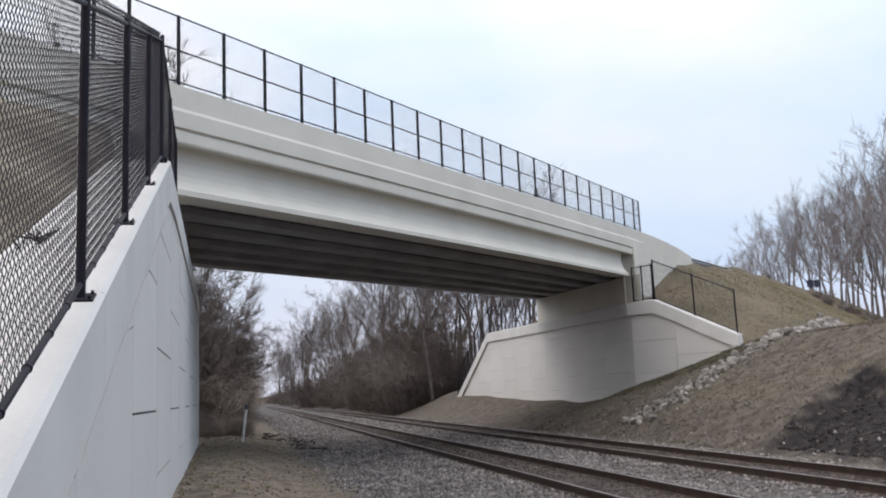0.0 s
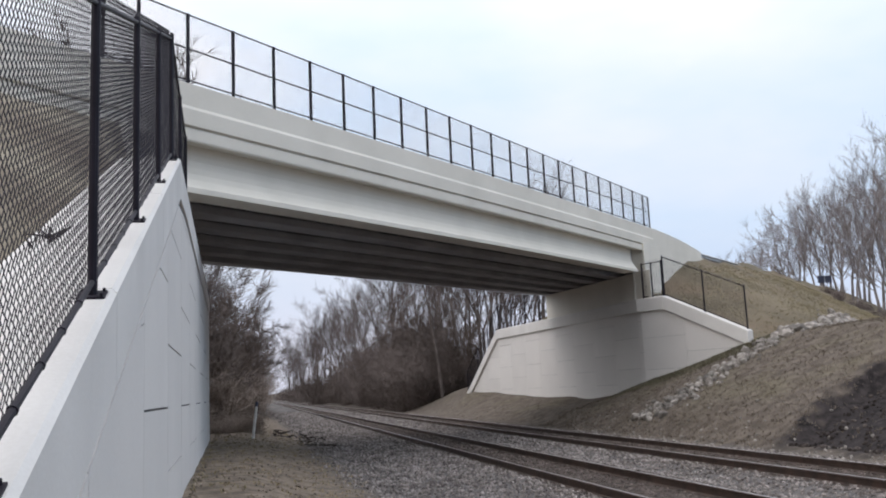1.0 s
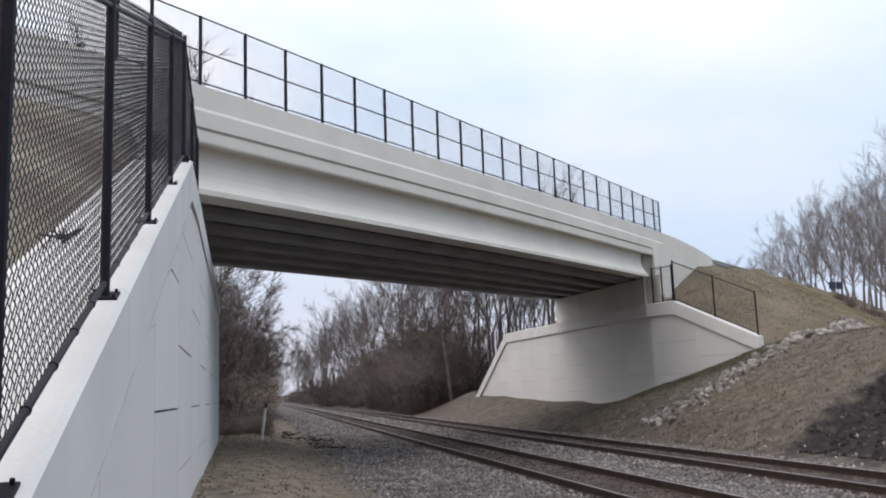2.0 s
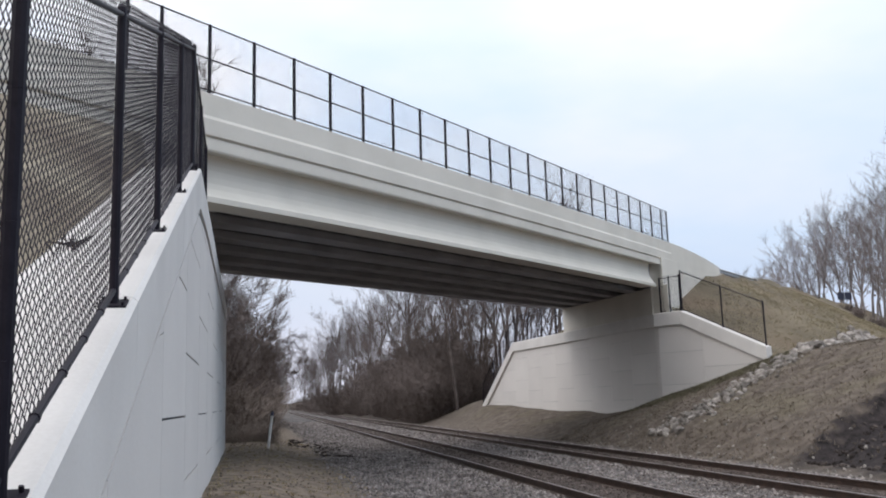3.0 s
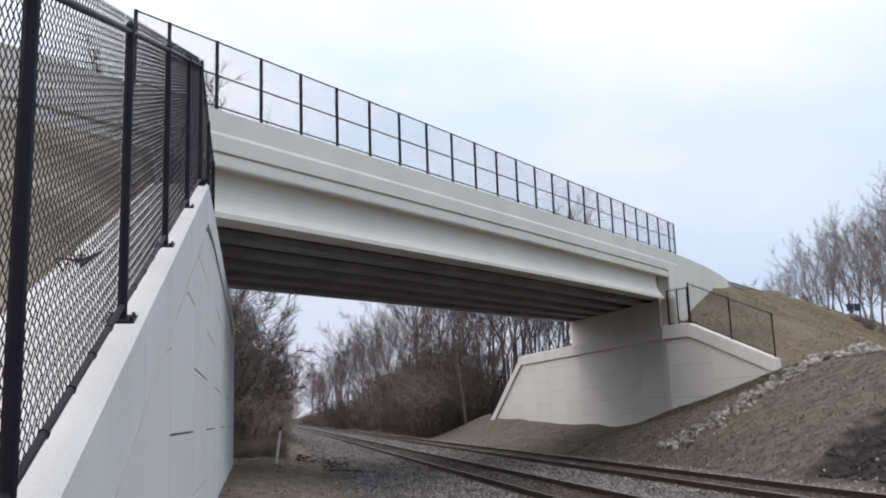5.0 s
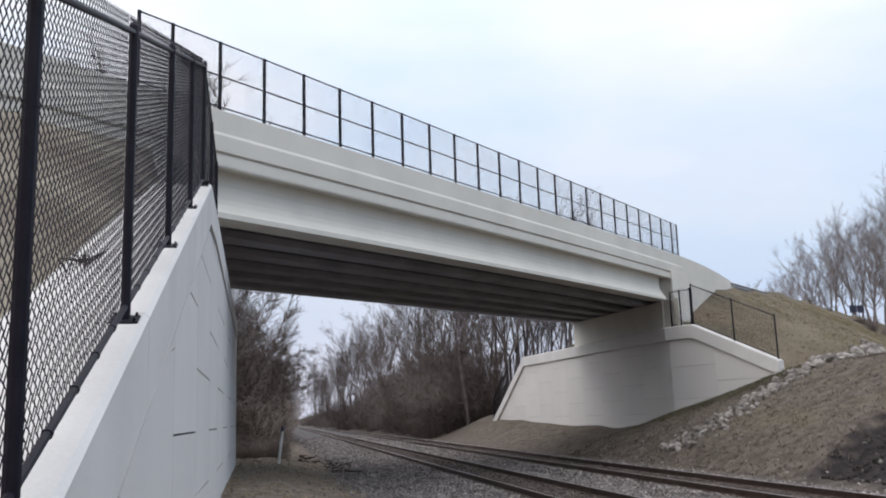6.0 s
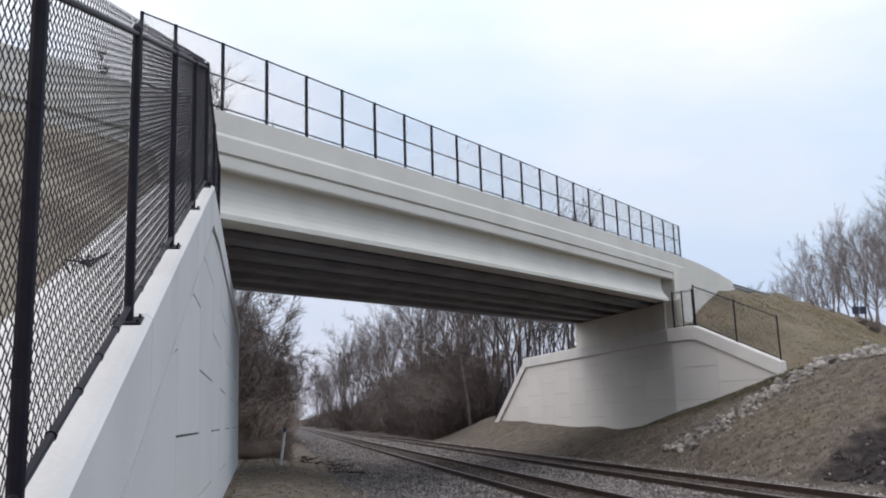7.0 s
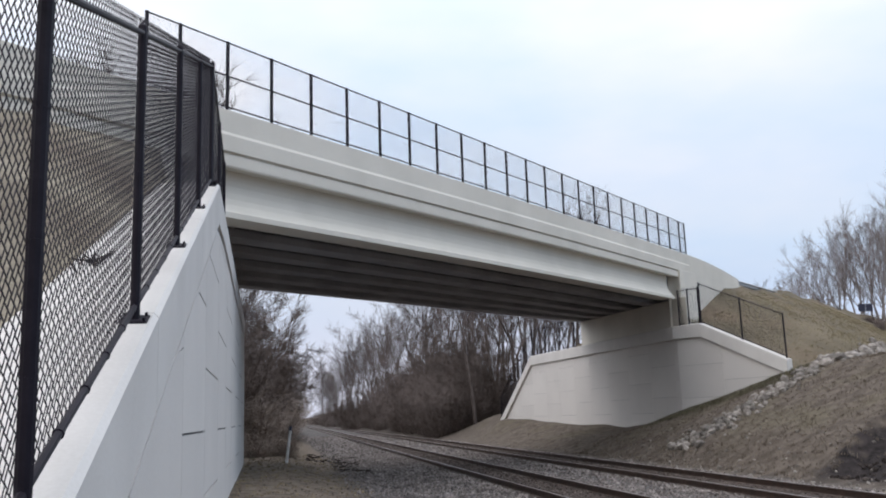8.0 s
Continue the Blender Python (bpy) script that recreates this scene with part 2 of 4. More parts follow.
def part_me(name, me, parent, label="", m=None):
    ob = new(name, me)
    if parent is not None:
        ob.parent = parent
    if m is not None:
        ob.matrix_basis = m
    if label:
        ob["label"] = label
    return ob


def part(name, bm, material, parent, label="", bevel=0.0):
    bmesh.ops.recalc_face_normals(bm, faces=bm.faces)
    if bevel:
        es = [e for e in bm.edges if len(e.link_faces) == 2 and e.calc_face_angle(0) > 0.5]
        bmesh.ops.bevel(bm, geom=es, offset=bevel, segments=1, affect="EDGES", clamp_overlap=True)
    me = bpy.data.meshes.new(name)
    bm.to_mesh(me)
    bm.free()
    me.materials.append(material)
    return part_me(name, me, parent, label)


def empty(name, label, category, group="", kind="", at=(0, 0, 0)):
    ob = new(name)
    ob.location = at
    return tagged(ob, label, category, group, kind)


def add_box(bm, x0, x1, y0, y1, z0, z1, m=Matrix()):
    vs = [bm.verts.new(m @ Vector(p)) for p in ((x0, y0, z0), (x1, y0, z0), (x1, y1, z0), (x0, y1, z0), (x0, y0, z1), (x1, y0, z1), (x1, y1, z1), (x0, y1, z1))]
    for f in ((0, 3, 2, 1), (4, 5, 6, 7), (0, 1, 5, 4), (1, 2, 6, 5), (2, 3, 7, 6), (3, 0, 4, 7)):
        bm.faces.new([vs[i] for i in f])
    return vs


def loft(bm, rings, closed=True, caps=True):
    """Joins rings of points, each of the same count, into a skin."""
    vv = [[bm.verts.new(p) for p in r] for r in rings]
    k = len(vv[0])
    for a, b in zip(vv, vv[1:]):
        for i in range(k if closed else k - 1):
            j = (i + 1) % k
            bm.faces.new((a[i], a[j], b[j], b[i]))
    if caps and closed:
        bm.faces.new(list(reversed(vv[0])))
        bm.faces.new(vv[-1])


def add_tube(bm, a, b, r, n=8, r2=None):
    a, b = Vector(a), Vector(b)
    q = (b - a).to_track_quat("Z", "Y")
    r2 = r if r2 is None else r2
    loft(bm, [[p + q @ Vector((rr * math.cos(2 * math.pi * i / n), rr * math.sin(2 * math.pi * i / n), 0)) for i in range(n)] for p, rr in ((a, r), (b, r2))])


def tube_np(segs, sides=3):
    """Verts and faces of many thin tubes: segs is a list of (a, b, ra, rb)."""
    if not segs:
        return [], []
    a = np.array([s[0] for s in segs], float)
    b = np.array([s[1] for s in segs], float)
    ra = np.array([s[2] for s in segs], float)[:, None]
    rb = np.array([s[3] for s in segs], float)[:, None]
    d = b - a
    d /= np.maximum(np.linalg.norm(d, axis=1, keepdims=True), 1e-9)
    ref = np.where(np.abs(d[:, 2:3]) < 0.9, np.array([[0, 0, 1.0]]), np.array([[1.0, 0, 0]]))
    u = np.cross(d, ref)
    u /= np.linalg.norm(u, axis=1, keepdims=True)
    w = np.cross(d, u)
    out = []
    for p, r in ((a, ra), (b, rb)):
        for i in range(sides):
            an = 2 * math.pi * i / sides
            out.append(p + r * (u * math.cos(an) + w * math.sin(an)))
    verts = np.stack(out, 1).reshape(-1, 3)
    k = 2 * sides
    faces = []
    for s in range(len(segs)):
        o = s * k
        for i in range(sides):
            j = (i + 1) % sides
            faces.append((o + i, o + j, o + sides + j, o + sides + i))
    return verts.tolist(), faces


# ---- plan ----
NEAR_P, NEAR_D = Vector((-0.65, 0.0, 0.0)), Vector((-0.0238, 0.9997, 0.0))   # face of the near wall
FAR_P, FAR_D = Vector((18.0, 40.1, 0.0)), Vector((-0.060, 0.9982, 0.0))       # face of the far wall
WING_D = Vector((0.407, -0.9135, 0.0))                                       # flared wing, towards the viewer
BR_P, BR_D, GRADE = Vector((18.0, 39.81, 6.79)), Vector((0.684, 0.729, 0.0)), 0.026
BR_N = Vector((-0.729, 0.684, 0.0))                                          # across the bridge, away from the viewer


FAR_TOP = 5.57
S_FLAT, S_FOOT = 21.2, 29.6
W_FLAT, W_END = 1.50, 5.92


def far_top(s):
    return FAR_TOP + 0.0045 * s if s <= S_FLAT else FAR_TOP + 0.095 - (s - S_FLAT) * 0.545


def wing_top(s):
    return FAR_TOP if s <= W_FLAT else FAR_TOP - (s - W_FLAT) * 0.44


def bridge_at(u, v, z):
    p = BR_P + BR_D * u + BR_N * v
    camber = 0.07 * max(1 - ((u + 14) / 16.5) ** 2, 0.0)
    return Vector((p.x, p.y, BR_P.z + GRADE * u + z + camber))


def near_at(s, back, z):
    """A point s metres along the near wall, back metres behind its face."""
    p = NEAR_P + NEAR_D * s + Vector((-NEAR_D.y, NEAR_D.x, 0)) * back
    return Vector((p.x, p.y, z))


def far_at(s, back, z):
    p = FAR_P + FAR_D * s + Vector((FAR_D.y, -FAR_D.x, 0)) * back
    return Vector((p.x, p.y, z))


def wing_at(s, back, z):
    p = FAR_P + WING_D * s + Vector((-WING_D.y, WING_D.x, 0)) * back
    return Vector((p.x, p.y, z))


def smooth(a, b, x):
    t = min(max((x - a) / (b - a), 0.0), 1.0)
    return t * t * (3 - 2 * t)


def ground_z(x, y):
    """Height of the ground; the rail heads lie at zero."""
    z = 0.04 + 0.36 * smooth(1.5, -0.3, x) - 0.24 * smooth(1.2, 3.2, x) + 0.03 * smooth(4.6, 5.2, x)
    z -= 0.10 * smooth(8.1, 8.7, x) * (1 - smooth(8.8, 9.4, x))
    # bank beyond the far track
    g = 0.20 + 0.13 * smooth(54, 40, y) + 0.10 * smooth(40, 32, y) - 0.06 * smooth(28, 14, y)
    if x > 12.6:
        d = x - 12.6
        z += g * min(d, 8.0) * smooth(0, 2.0, d) + 0.10 * smooth(0, 1.0, d) + 0.10 * min(max(d - 8.0, 0), 25)
        # an eroded cut near the viewer
        cut = y - (21.6 + (x - 13.6) * 0.3) + 0.7 * noise.noise(Vector((x * 0.9, y * 0.9, 5)))
        z -= 0.55 * smooth(0.3, -0.15, cut) * smooth(0.6, 1.6, d) * (1 - smooth(4.4, 5.0, d))
    # the ground dips at the abutment's corner and rises towards its far foot
    z += (0.95 * smooth(48, 72, y) * (1 - smooth(73, 84, y)) - 0.50 * smooth(38.8, 42.5, y) * (1 - smooth(45, 51, y))) * smooth(13.9, 17.4, x)
    z += 3.0 * smooth(72, 100, y) * smooth(15, 26, x)
    z += 1.0 * smooth(40, 60, y) * smooth(-1.5, -8, x)
    n1 = noise.noise(Vector((x * 0.5, y * 0.5, 0.0))) * 0.045 + noise.noise(Vector((x * 2.3, y * 2.3, 3.0))) * 0.022
    calm = smooth(1.8, 3.4, x) * (1 - smooth(12.4, 14.0, x))
    return z + n1 * (1 - 0.9 * calm)


# ---- ground: one sheet to the horizon ----
def axis_steps(lo, hi, fine_lo, fine_hi, fine, grow=1.25):
    out = list(np.arange(fine_lo, fine_hi + 1e-6, fine))
    st, x = fine, fine_hi
    while x < hi:
        st *= grow
        x += st
        out.append(x)
    st, x = fine, fine_lo
    while x > lo:
        st *= grow
        x -= st
        out.insert(0, x)
    return out


def build_ground():
    xs, ys = axis_steps(-1500, 1500, -3, 30, 0.28), axis_steps(-600, 2500, 2, 62, 0.4, 1.12)
    verts = [(x, y, ground_z(x, y)) for y in ys for x in xs]
    k = len(xs)
    faces = [(j * k + i, j * k + i + 1, (j + 1) * k + i + 1, (j + 1) * k + i) for j in range(len(ys) - 1) for i in range(k - 1)]
    g = new("ground", mesh_of("ground", verts, faces, M_GROUND, True))
    tagged(g, "brown earth and grey gravel ground beside the tracks", "ground", kind="structure")


build_ground()


def road_fill_z(x, y):
    """The far approach embankment: a slope that falls from the road towards the viewer."""
    p = Vector((x, y, 0)) - BR_P
    s, d = p.x * BR_D.x + p.y * BR_D.y, -(p.x * BR_N.x + p.y * BR_N.y)
    rise = 0.043 * min(max(s - 8, 0.0), 15.0)
    z = max(6.05, 5.02 + 0.38 * min(s, 8.25)) + GRADE * max(s - 8, 0) + rise
    top = BR_P.z + 1.52 + GRADE * s + rise
    if d < -9.3:
        return 6.0 + 0.25 * min(max(s - 9.3, 0.0), 8.0) - 0.56 * (-d - 9.3)
    if d < 0:
        return min(z + 1.2 * -d, top) if s < 12 else top
    return z - 0.56 * d + 0.10 * noise.noise(Vector((x * 0.4, y * 0.4, 7)))


def build_fill_far():
    verts, faces = [], []
    line = [(s, wing_at(s, 0.25, 0)) for s in np.linspace(14, 0.3, 36)] + [(None, far_at(s, 0.25, 0)) for s in np.linspace(0.3, 34, 40)]
    depth = [0, 0.4, 0.9, 1.5, 2.2, 3, 4, 5, 6.2, 7.5, 9, 11, 13, 15.5, 18, 21, 25, 30, 36, 44, 54, 66, 80, 110, 160]
    k = len(depth)
    for s, q in line:
        for d in depth:
            x, y = q.x + d * 0.93, q.y + d * 0.36
            z = road_fill_z(x, y) - 0.06
            v = (x - BR_P.x) * BR_N.x + (y - BR_P.y) * BR_N.y
            if s is not None:
                z = min(z, wing_top(s) - 0.05 + 0.75 * d)
            if -0.75 < v < 9.6 and d < 2.0:
                z = min(z, 4.8)
            verts.append((x, y, z))
    for i in range(len(line) - 1):
        for j in range(k - 1):
            faces.append((i * k + j, i * k + j + 1, (i + 1) * k + j + 1, (i + 1) * k + j))
    ob = new("embankment", mesh_of("embankment", verts, faces, M_GRASS, True))
    tagged(ob, "dry olive and straw grass on the approach embankment", "embankment", kind="structure")


build_fill_far()


def coping_z(s):
    return min(2.512 + 0.371 * (s - 5.903), 5.27)


def near_fill_z(s, back):
    plane = 2.47 + 0.371 * (s - 5.903) + 0.38 * (back - 0.8)
    if back < 1.05:
        plane = min(plane, coping_z(s) - 0.05)
    return min(plane, 7.3)


def build_fill_near():
    verts, faces = [], []
    ss = np.linspace(-8, 46, 82)
    bs = [0.5, 0.75, 1.0, 1.4, 2.4, 3.4, 4.6, 6, 8, 10, 13, 16, 20, 26, 34, 44]
    k = len(bs)
    for s in ss:
        for b in bs:
            verts.append(near_at(s, b, near_fill_z(s, b) + 0.06 * noise.noise(Vector((s, b, 2)))))
    for i in range(len(ss) - 1):
        for j in range(k - 1):
            faces.append((i * k + j, i * k + j + 1, (i + 1) * k + j + 1, (i + 1) * k + j))
    ob = new("embankment", mesh_of("near_embankment", verts, faces, M_FILL, True))
    tagged(ob, "pale brown earth slope retained behind the fenced wall", "embankment", kind="structure")


build_fill_near()


# ---- tracks ----
def rail_profile():
    return [(-0.07, -0.172), (0.07, -0.172), (0.07, -0.16), (0.012, -0.14), (0.012, -0.045), (0.036, -0.035), (0.036, -0.006), (0.028, 0.0), (-0.028, 0.0), (-0.036, -0.006), (-0.036, -0.035), (-0.012, -0.045), (-0.012, -0.14), (-0.07, -0.16)]


def build_track(x0):
    tr = empty("railway_track", "rusty steel rails on dark timber sleepers in ballast", "railway track", "railway tracks", "structure", (x0, 0, 0))
    for dx in (0.0, 1.507):
        bm = bmesh.new()
        ys = list(range(-12, 260, 8))
        loft(bm, [[Vector((dx + px, y, pz)) for px, pz in rail_profile()] for y in ys])
        ob = part("rail", bm, M_RAIL, tr, "brown rusted rail with a worn bright head")
        ob.data.materials.append(M_RAILTOP)
        for f in ob.data.polygons:
            if f.normal.z > 0.9 and f.center.z > -0.02:
                f.material_index = 1
    return tr


TRACKS = [build_track(5.87), build_track(10.0)]


# ---- the near retaining wall ----
S_PEAK, S_END = 13.34, 32.6


def cope_h(s):
    """Height of the near coping's face: deeper on the slope than on the level."""
    return 0.61 - 0.10 * smooth(S_PEAK, S_PEAK + 2.0, s)



def cope_profile(top, h, deep=0.62):
    """Coping outline: back, z."""
    return [(deep, top), (deep, top - h + 0.02), (0.10, top - h + 0.02), (0.03, top - h), (0.0, top - h + 0.012), (0.0, top - 0.03), (0.03, top)]


def build_near_wall():
    w = empty("wall_near", "pale concrete panel retaining wall with a sloping coping", "retaining wall", kind="structure")
    bm = bmesh.new()
    ss = [-6] + list(np.linspace(0, S_PEAK, 18)) + [24, S_END]
    loft(bm, [[near_at(s, 0.036, -0.6), near_at(s, 0.55, -0.6), near_at(s, 0.55, coping_z(s) - 0.12), near_at(s, 0.036, coping_z(s) - 0.12)] for s in ss])
    part("core", bm, M_JOINT_DARK, w, "dark recessed joints between the panels")
    cuts = [-6, 1.6, 5.80, 9.8, S_PEAK, 22, S_END]
    for a, b in zip(cuts, cuts[1:]):
        bm = bmesh.new()
        stops = [a + 0.006, b - 0.006] if b <= S_PEAK else [a + 0.006] + [q for q in (14.0, 14.7, 15.4) if a < q < b] + [b - 0.006]
        loft(bm, [[near_at(s, q, z) for q, z in cope_profile(coping_z(s), cope_h(s), 0.83)] for s in stops])
        part("coping", bm, M_COPE, w)
    # panels: columns of one width, every other one half a panel lower
    pw, ph = 2.98, 1.43
    for col in range(-4, 9):
        s, e = 7.85 + col * pw, min(7.85 + (col + 1) * pw, S_END)
        z = 0.275 - (ph / 2 if col % 2 else 0.0) - ph
        while z < 6.2:
            lo, hi = z, z + ph

            def cap(q, v):
                return min(v, coping_z(q) - cope_h(q) - 0.075)

            if cap(e, lo) < cap(e, hi) - 0.02 or cap(s, lo) < cap(s, hi) - 0.02:
                rings = []
                for q in np.linspace(s + 0.008, e - 0.008, 6):
                    t, b = cap(q, hi - 0.011), cap(q, lo + 0.011)
                    t = max(t, b + 0.002)
                    rings.append([near_at(q, 0.018, b), near_at(q, 0.034, b), near_at(q, 0.034, t), near_at(q, 0.018, t)])
                bm = bmesh.new()
                loft(bm, rings)
                part("panel", bm, M_PANEL, w)
            z += ph
    return w


build_near_wall()


def chain_link(length, z0, z1, d=0.07, r=0.0021, height=1.8):
    """Woven wire between 0 and length; z0 and z1: foot heights at both ends."""
    segs = []
    n, rows = int(length / (d / 2)), int(height / (d / 2))
    deep = 0.0016
    for i in range(n):
        mid = (i + 0.5) * d / 2
        last = None
        for j in range(rows + 1):
            side = 1 if (i + j) % 2 else -1
            x = min(max(mid + side * (d / 4 + 0.002), 0.0), length)
            z = z0 + (z1 - z0) * x / length + j * d / 2
            y = deep if j % 2 else -deep
            if last:
                segs.append((last, (x, last[1], z), r, r))
                segs.append(((x, last[1], z), (x, y, z), r, r))
            last = (x, y, z)
    return tube_np(segs, 3)


def fine_mesh(length, z0, z1, height, gap, r):
    """A fine mesh of straight wires that cross at right angles, between 0 and length."""
    segs, n = [], int((length + height) / (gap * 1.414))
    for i in range(1, n):
        c = i * gap * 1.414
        x0, x1 = max(c - height, 0.0), min(c, length)
        for flip in (False, True):
            a, b = (x0, c - x0), (x1, c - x1)
            if flip:
                a, b = (length - a[0], a[1]), (length - b[0], b[1])
            y = 0.001 if flip else -0.001
            segs.append(((a[0], y, z0 + (z1 - z0) * a[0] / length + a[1]), (b[0], y, z0 + (z1 - z0) * b[0] / length + b[1]), r, r))
    return tube_np(segs, 3)


def fence_run(name, label, group, feet, height, post_r, d, wire, base=True, mid=False, square=False):
    """A fence through the given feet, with a post at each, rails, and woven wire between."""
    f = empty(name, label, "fence", group)
    for i, p in enumerate(feet):
        bm = bmesh.new()
        if square:
            a = (feet[min(i + 1, len(feet) - 1)] - feet[max(i - 1, 0)])
            m = Matrix.Translation(p) @ Matrix.Rotation(math.atan2(a.y, a.x), 4, "Z")
            add_box(bm, -post_r, post_r, -post_r, post_r, 0, height, m)
        else:
            add_tube(bm, p, p + Vector((0, 0, height + 0.02)), post_r, 10)
            add_tube(bm, p + Vector((0, 0, height + 0.02)), p + Vector((0, 0, height + 0.05)), post_r * 1.1, 10, post_r * 0.4)
        post = part("post", bm, M_BLACK, f)
        if base:
            for hz in (0.25, 0.5, 0.75):
                bm = bmesh.new()
                add_tube(bm, p + Vector((0, 0, height * hz - 0.012)), p + Vector((0, 0, height * hz + 0.012)), post_r * 1.05, 10)
                part("band", bm, M_BLACK, post)
            a = (feet[min(i + 1, len(feet) - 1)] - feet[max(i - 1, 0)])
            m = Matrix.Translation(p) @ Matrix.Rotation(math.atan2(a.y, a.x), 4, "Z") @ Matrix.Rotation(-math.atan2(a.z, math.hypot(a.x, a.y)), 4, "Y")
            bm = bmesh.new()
            add_box(bm, -0.085, 0.085, -0.08, 0.08, -0.01, 0.012, m)
            pl = part("base_plate", bm, M_BLACK, f)
            for bx, by in ((-0.065, -0.06), (0.065, -0.06), (-0.065, 0.06), (0.065, 0.06)):
                bm = bmesh.new()
                add_tube(bm, m @ Vector((bx, by, 0.01)), m @ Vector((bx, by, 0.032)), 0.009, 6)
                part("bolt", bm, M_BLACK, pl)
    for a, b in zip(feet, feet[1:]):
        flat = Vector((b.x - a.x, b.y - a.y, 0))
        ln = flat.length
        m = Matrix.Translation(Vector((a.x, a.y, 0))) @ Matrix.Rotation(math.atan2(flat.y, flat.x), 4, "Z") @ Matrix.Translation((0, post_r * 0.9, 0))
        if square:
            v, fc = fine_mesh(ln, a.z + 0.03, b.z + 0.03, height - 0.04, d, wire)
        else:
            v, fc = chain_link(ln, a.z + 0.06, b.z + 0.06, d, wire, height + 0.045)
        part_me("wire_mesh" if square else "chain_link", mesh_of("wire_mesh", v, fc, M_BLACK), f, "fine black wire mesh" if square else "black coated woven wire mesh", m)
        levels = [(0.085, 0.018), (height - 0.02, 0.018)] + ([(height * 0.5, 0.019)] if mid else [])
        for z, r in levels:
            bm = bmesh.new()
            add_tube(bm, a + Vector((0, 0, z)), b + Vector((0, 0, z)), r, 8)
            rail_ob = part("fence_rail", bm, M_BLACK, f)
            if z < 0.2 and base:
                k = int(ln / 0.42)
                for t in range(1, k):
                    c = a.lerp(b, t / k) + Vector((0, 0, z))
                    dirv = (b - a).normalized()
                    bm = bmesh.new()
                    add_tube(bm, c - dirv * 0.008, c + dirv * 0.007, 0.0235, 8)
                    part("tie", bm, M_BLACK, rail_ob)
    return f


near_feet = [near_at(s, 0.12, coping_z(s)) for s in (0.72, 3.18, 5.63, 8.14, 10.7, 13.1)]
fence_run("chain_link_fence", "black chain-link fence bolted along the sloping wall coping", "wall fences", near_feet, 1.85, 0.030, 0.070, 0.0028)
flat_feet = [near_at(13.25, 0.12, 5.26), near_at(16.1, 0.15, 5.26), near_at(18.7, 0.17, 5.26)]
fence_run("chain_link_fence", "black chain-link fence on the level coping beside the bridge", "wall fences", flat_feet, 1.85, 0.030, 0.070, 0.0027)


# ---- the far abutment ----
def panel_wall(w, at, s_start, s_stop, top, pw, ph, z_start, sgn=1):
    edge, col = s_start, 0
    while edge < s_stop - 0.05:
        s, e = max(edge, 0.02), min(edge + pw, s_stop)
        z = z_start + (ph / 2 if col % 2 else 0.0)
        while z < 6.0:
            def cap(q, v):
                return min(v, top(q) - 0.55)
            if cap(e, z) < cap(e, z + ph) - 0.02 or cap(s, z) < cap(s, z + ph) - 0.02:
                rings = []
                for q in np.linspace(s + 0.007, e - 0.007, 4):
                    b = cap(q, z + 0.009)
                    t = max(cap(q, z + ph - 0.009), b + 0.002)
                    rings.append([at(q, 0.13, b), at(q, 0.22, b), at(q, 0.22, t), at(q, 0.13, t)])
                bm = bmesh.new()
                loft(bm, rings)
                part("panel", bm, M_PANEL, w)
            z += ph
        edge += pw
        col += 1


def build_far_wall():
    w = empty("wall_far", "pale concrete panel abutment wall with a sloping coping", "retaining wall", kind="structure")
    bm = bmesh.new()
    loft(bm, [[far_at(s, 0.19, -0.5), far_at(s, 0.6, -0.5), far_at(s, 0.6, far_top(s) - 0.35), far_at(s, 0.19, far_top(s) - 0.35)] for s in (0.1, 10, S_FLAT, 26, S_FOOT)])
    part("core", bm, M_JOINT, w)
    bm = bmesh.new()
    loft(bm, [[wing_at(s, 0.19, -0.3), wing_at(s, 0.34, -0.3), wing_at(s, 0.34, wing_top(s) - 0.35), wing_at(s, 0.19, wing_top(s) - 0.35)] for s in (0.0, W_FLAT, 3, W_END)])
    part("core", bm, M_JOINT, w)
    panel_wall(w, far_at, 0.45 - 2.6, S_FOOT, far_top, 2.6, 1.48, -1.40)
    panel_wall(w, wing_at, 2.55 - 3.05, W_END, wing_top, 3.05, 1.48, -0.74)
    for at, top, cuts in ((far_at, far_top, (0.02, 11, S_FLAT)), (far_at, far_top, (S_FLAT, S_FOOT)), (wing_at, wing_top, (-0.1, W_FLAT)), (wing_at, wing_top, (W_FLAT, W_END))):
        for a, b in zip(cuts, cuts[1:]):
            bm = bmesh.new()
            loft(bm, [[at(s, q, z) for q, z in cope_profile(top(s), 0.62, 0.36 if at is wing_at else 0.62)] for s in (a + 0.004, b - 0.004)])
            part("coping", bm, M_COPE, w)
    return w


build_far_wall()
wf = [wing_at(s, 0.2, wing_top(s)) for s in (0.20, 0.78, 1.40)]
fence_run("chain_link_fence", "black chain-link return beside the bridge end", "wall fences", wf, 1.66, 0.035, 0.1, 0.003, base=False)
wf = [wing_at(s, 0.2, wing_top(s)) for s in (1.48, 3.68, 5.80)]
fence_run("chain_link_fence", "black chain-link fence on the sloping wing wall", "wall fences", wf, 1.85, 0.035, 0.1, 0.003, base=False)
wf = [far_at(s, 0.2, far_top(s)) for s in (13.2, 15.8, 18.5, 21.2, 23.8, 26.4, 29.3)]
fence_run("chain_link_fence", "black chain-link fence on the far end of the abutment", "wall fences", wf, 1.8, 0.035, 0.1, 0.003, base=False)


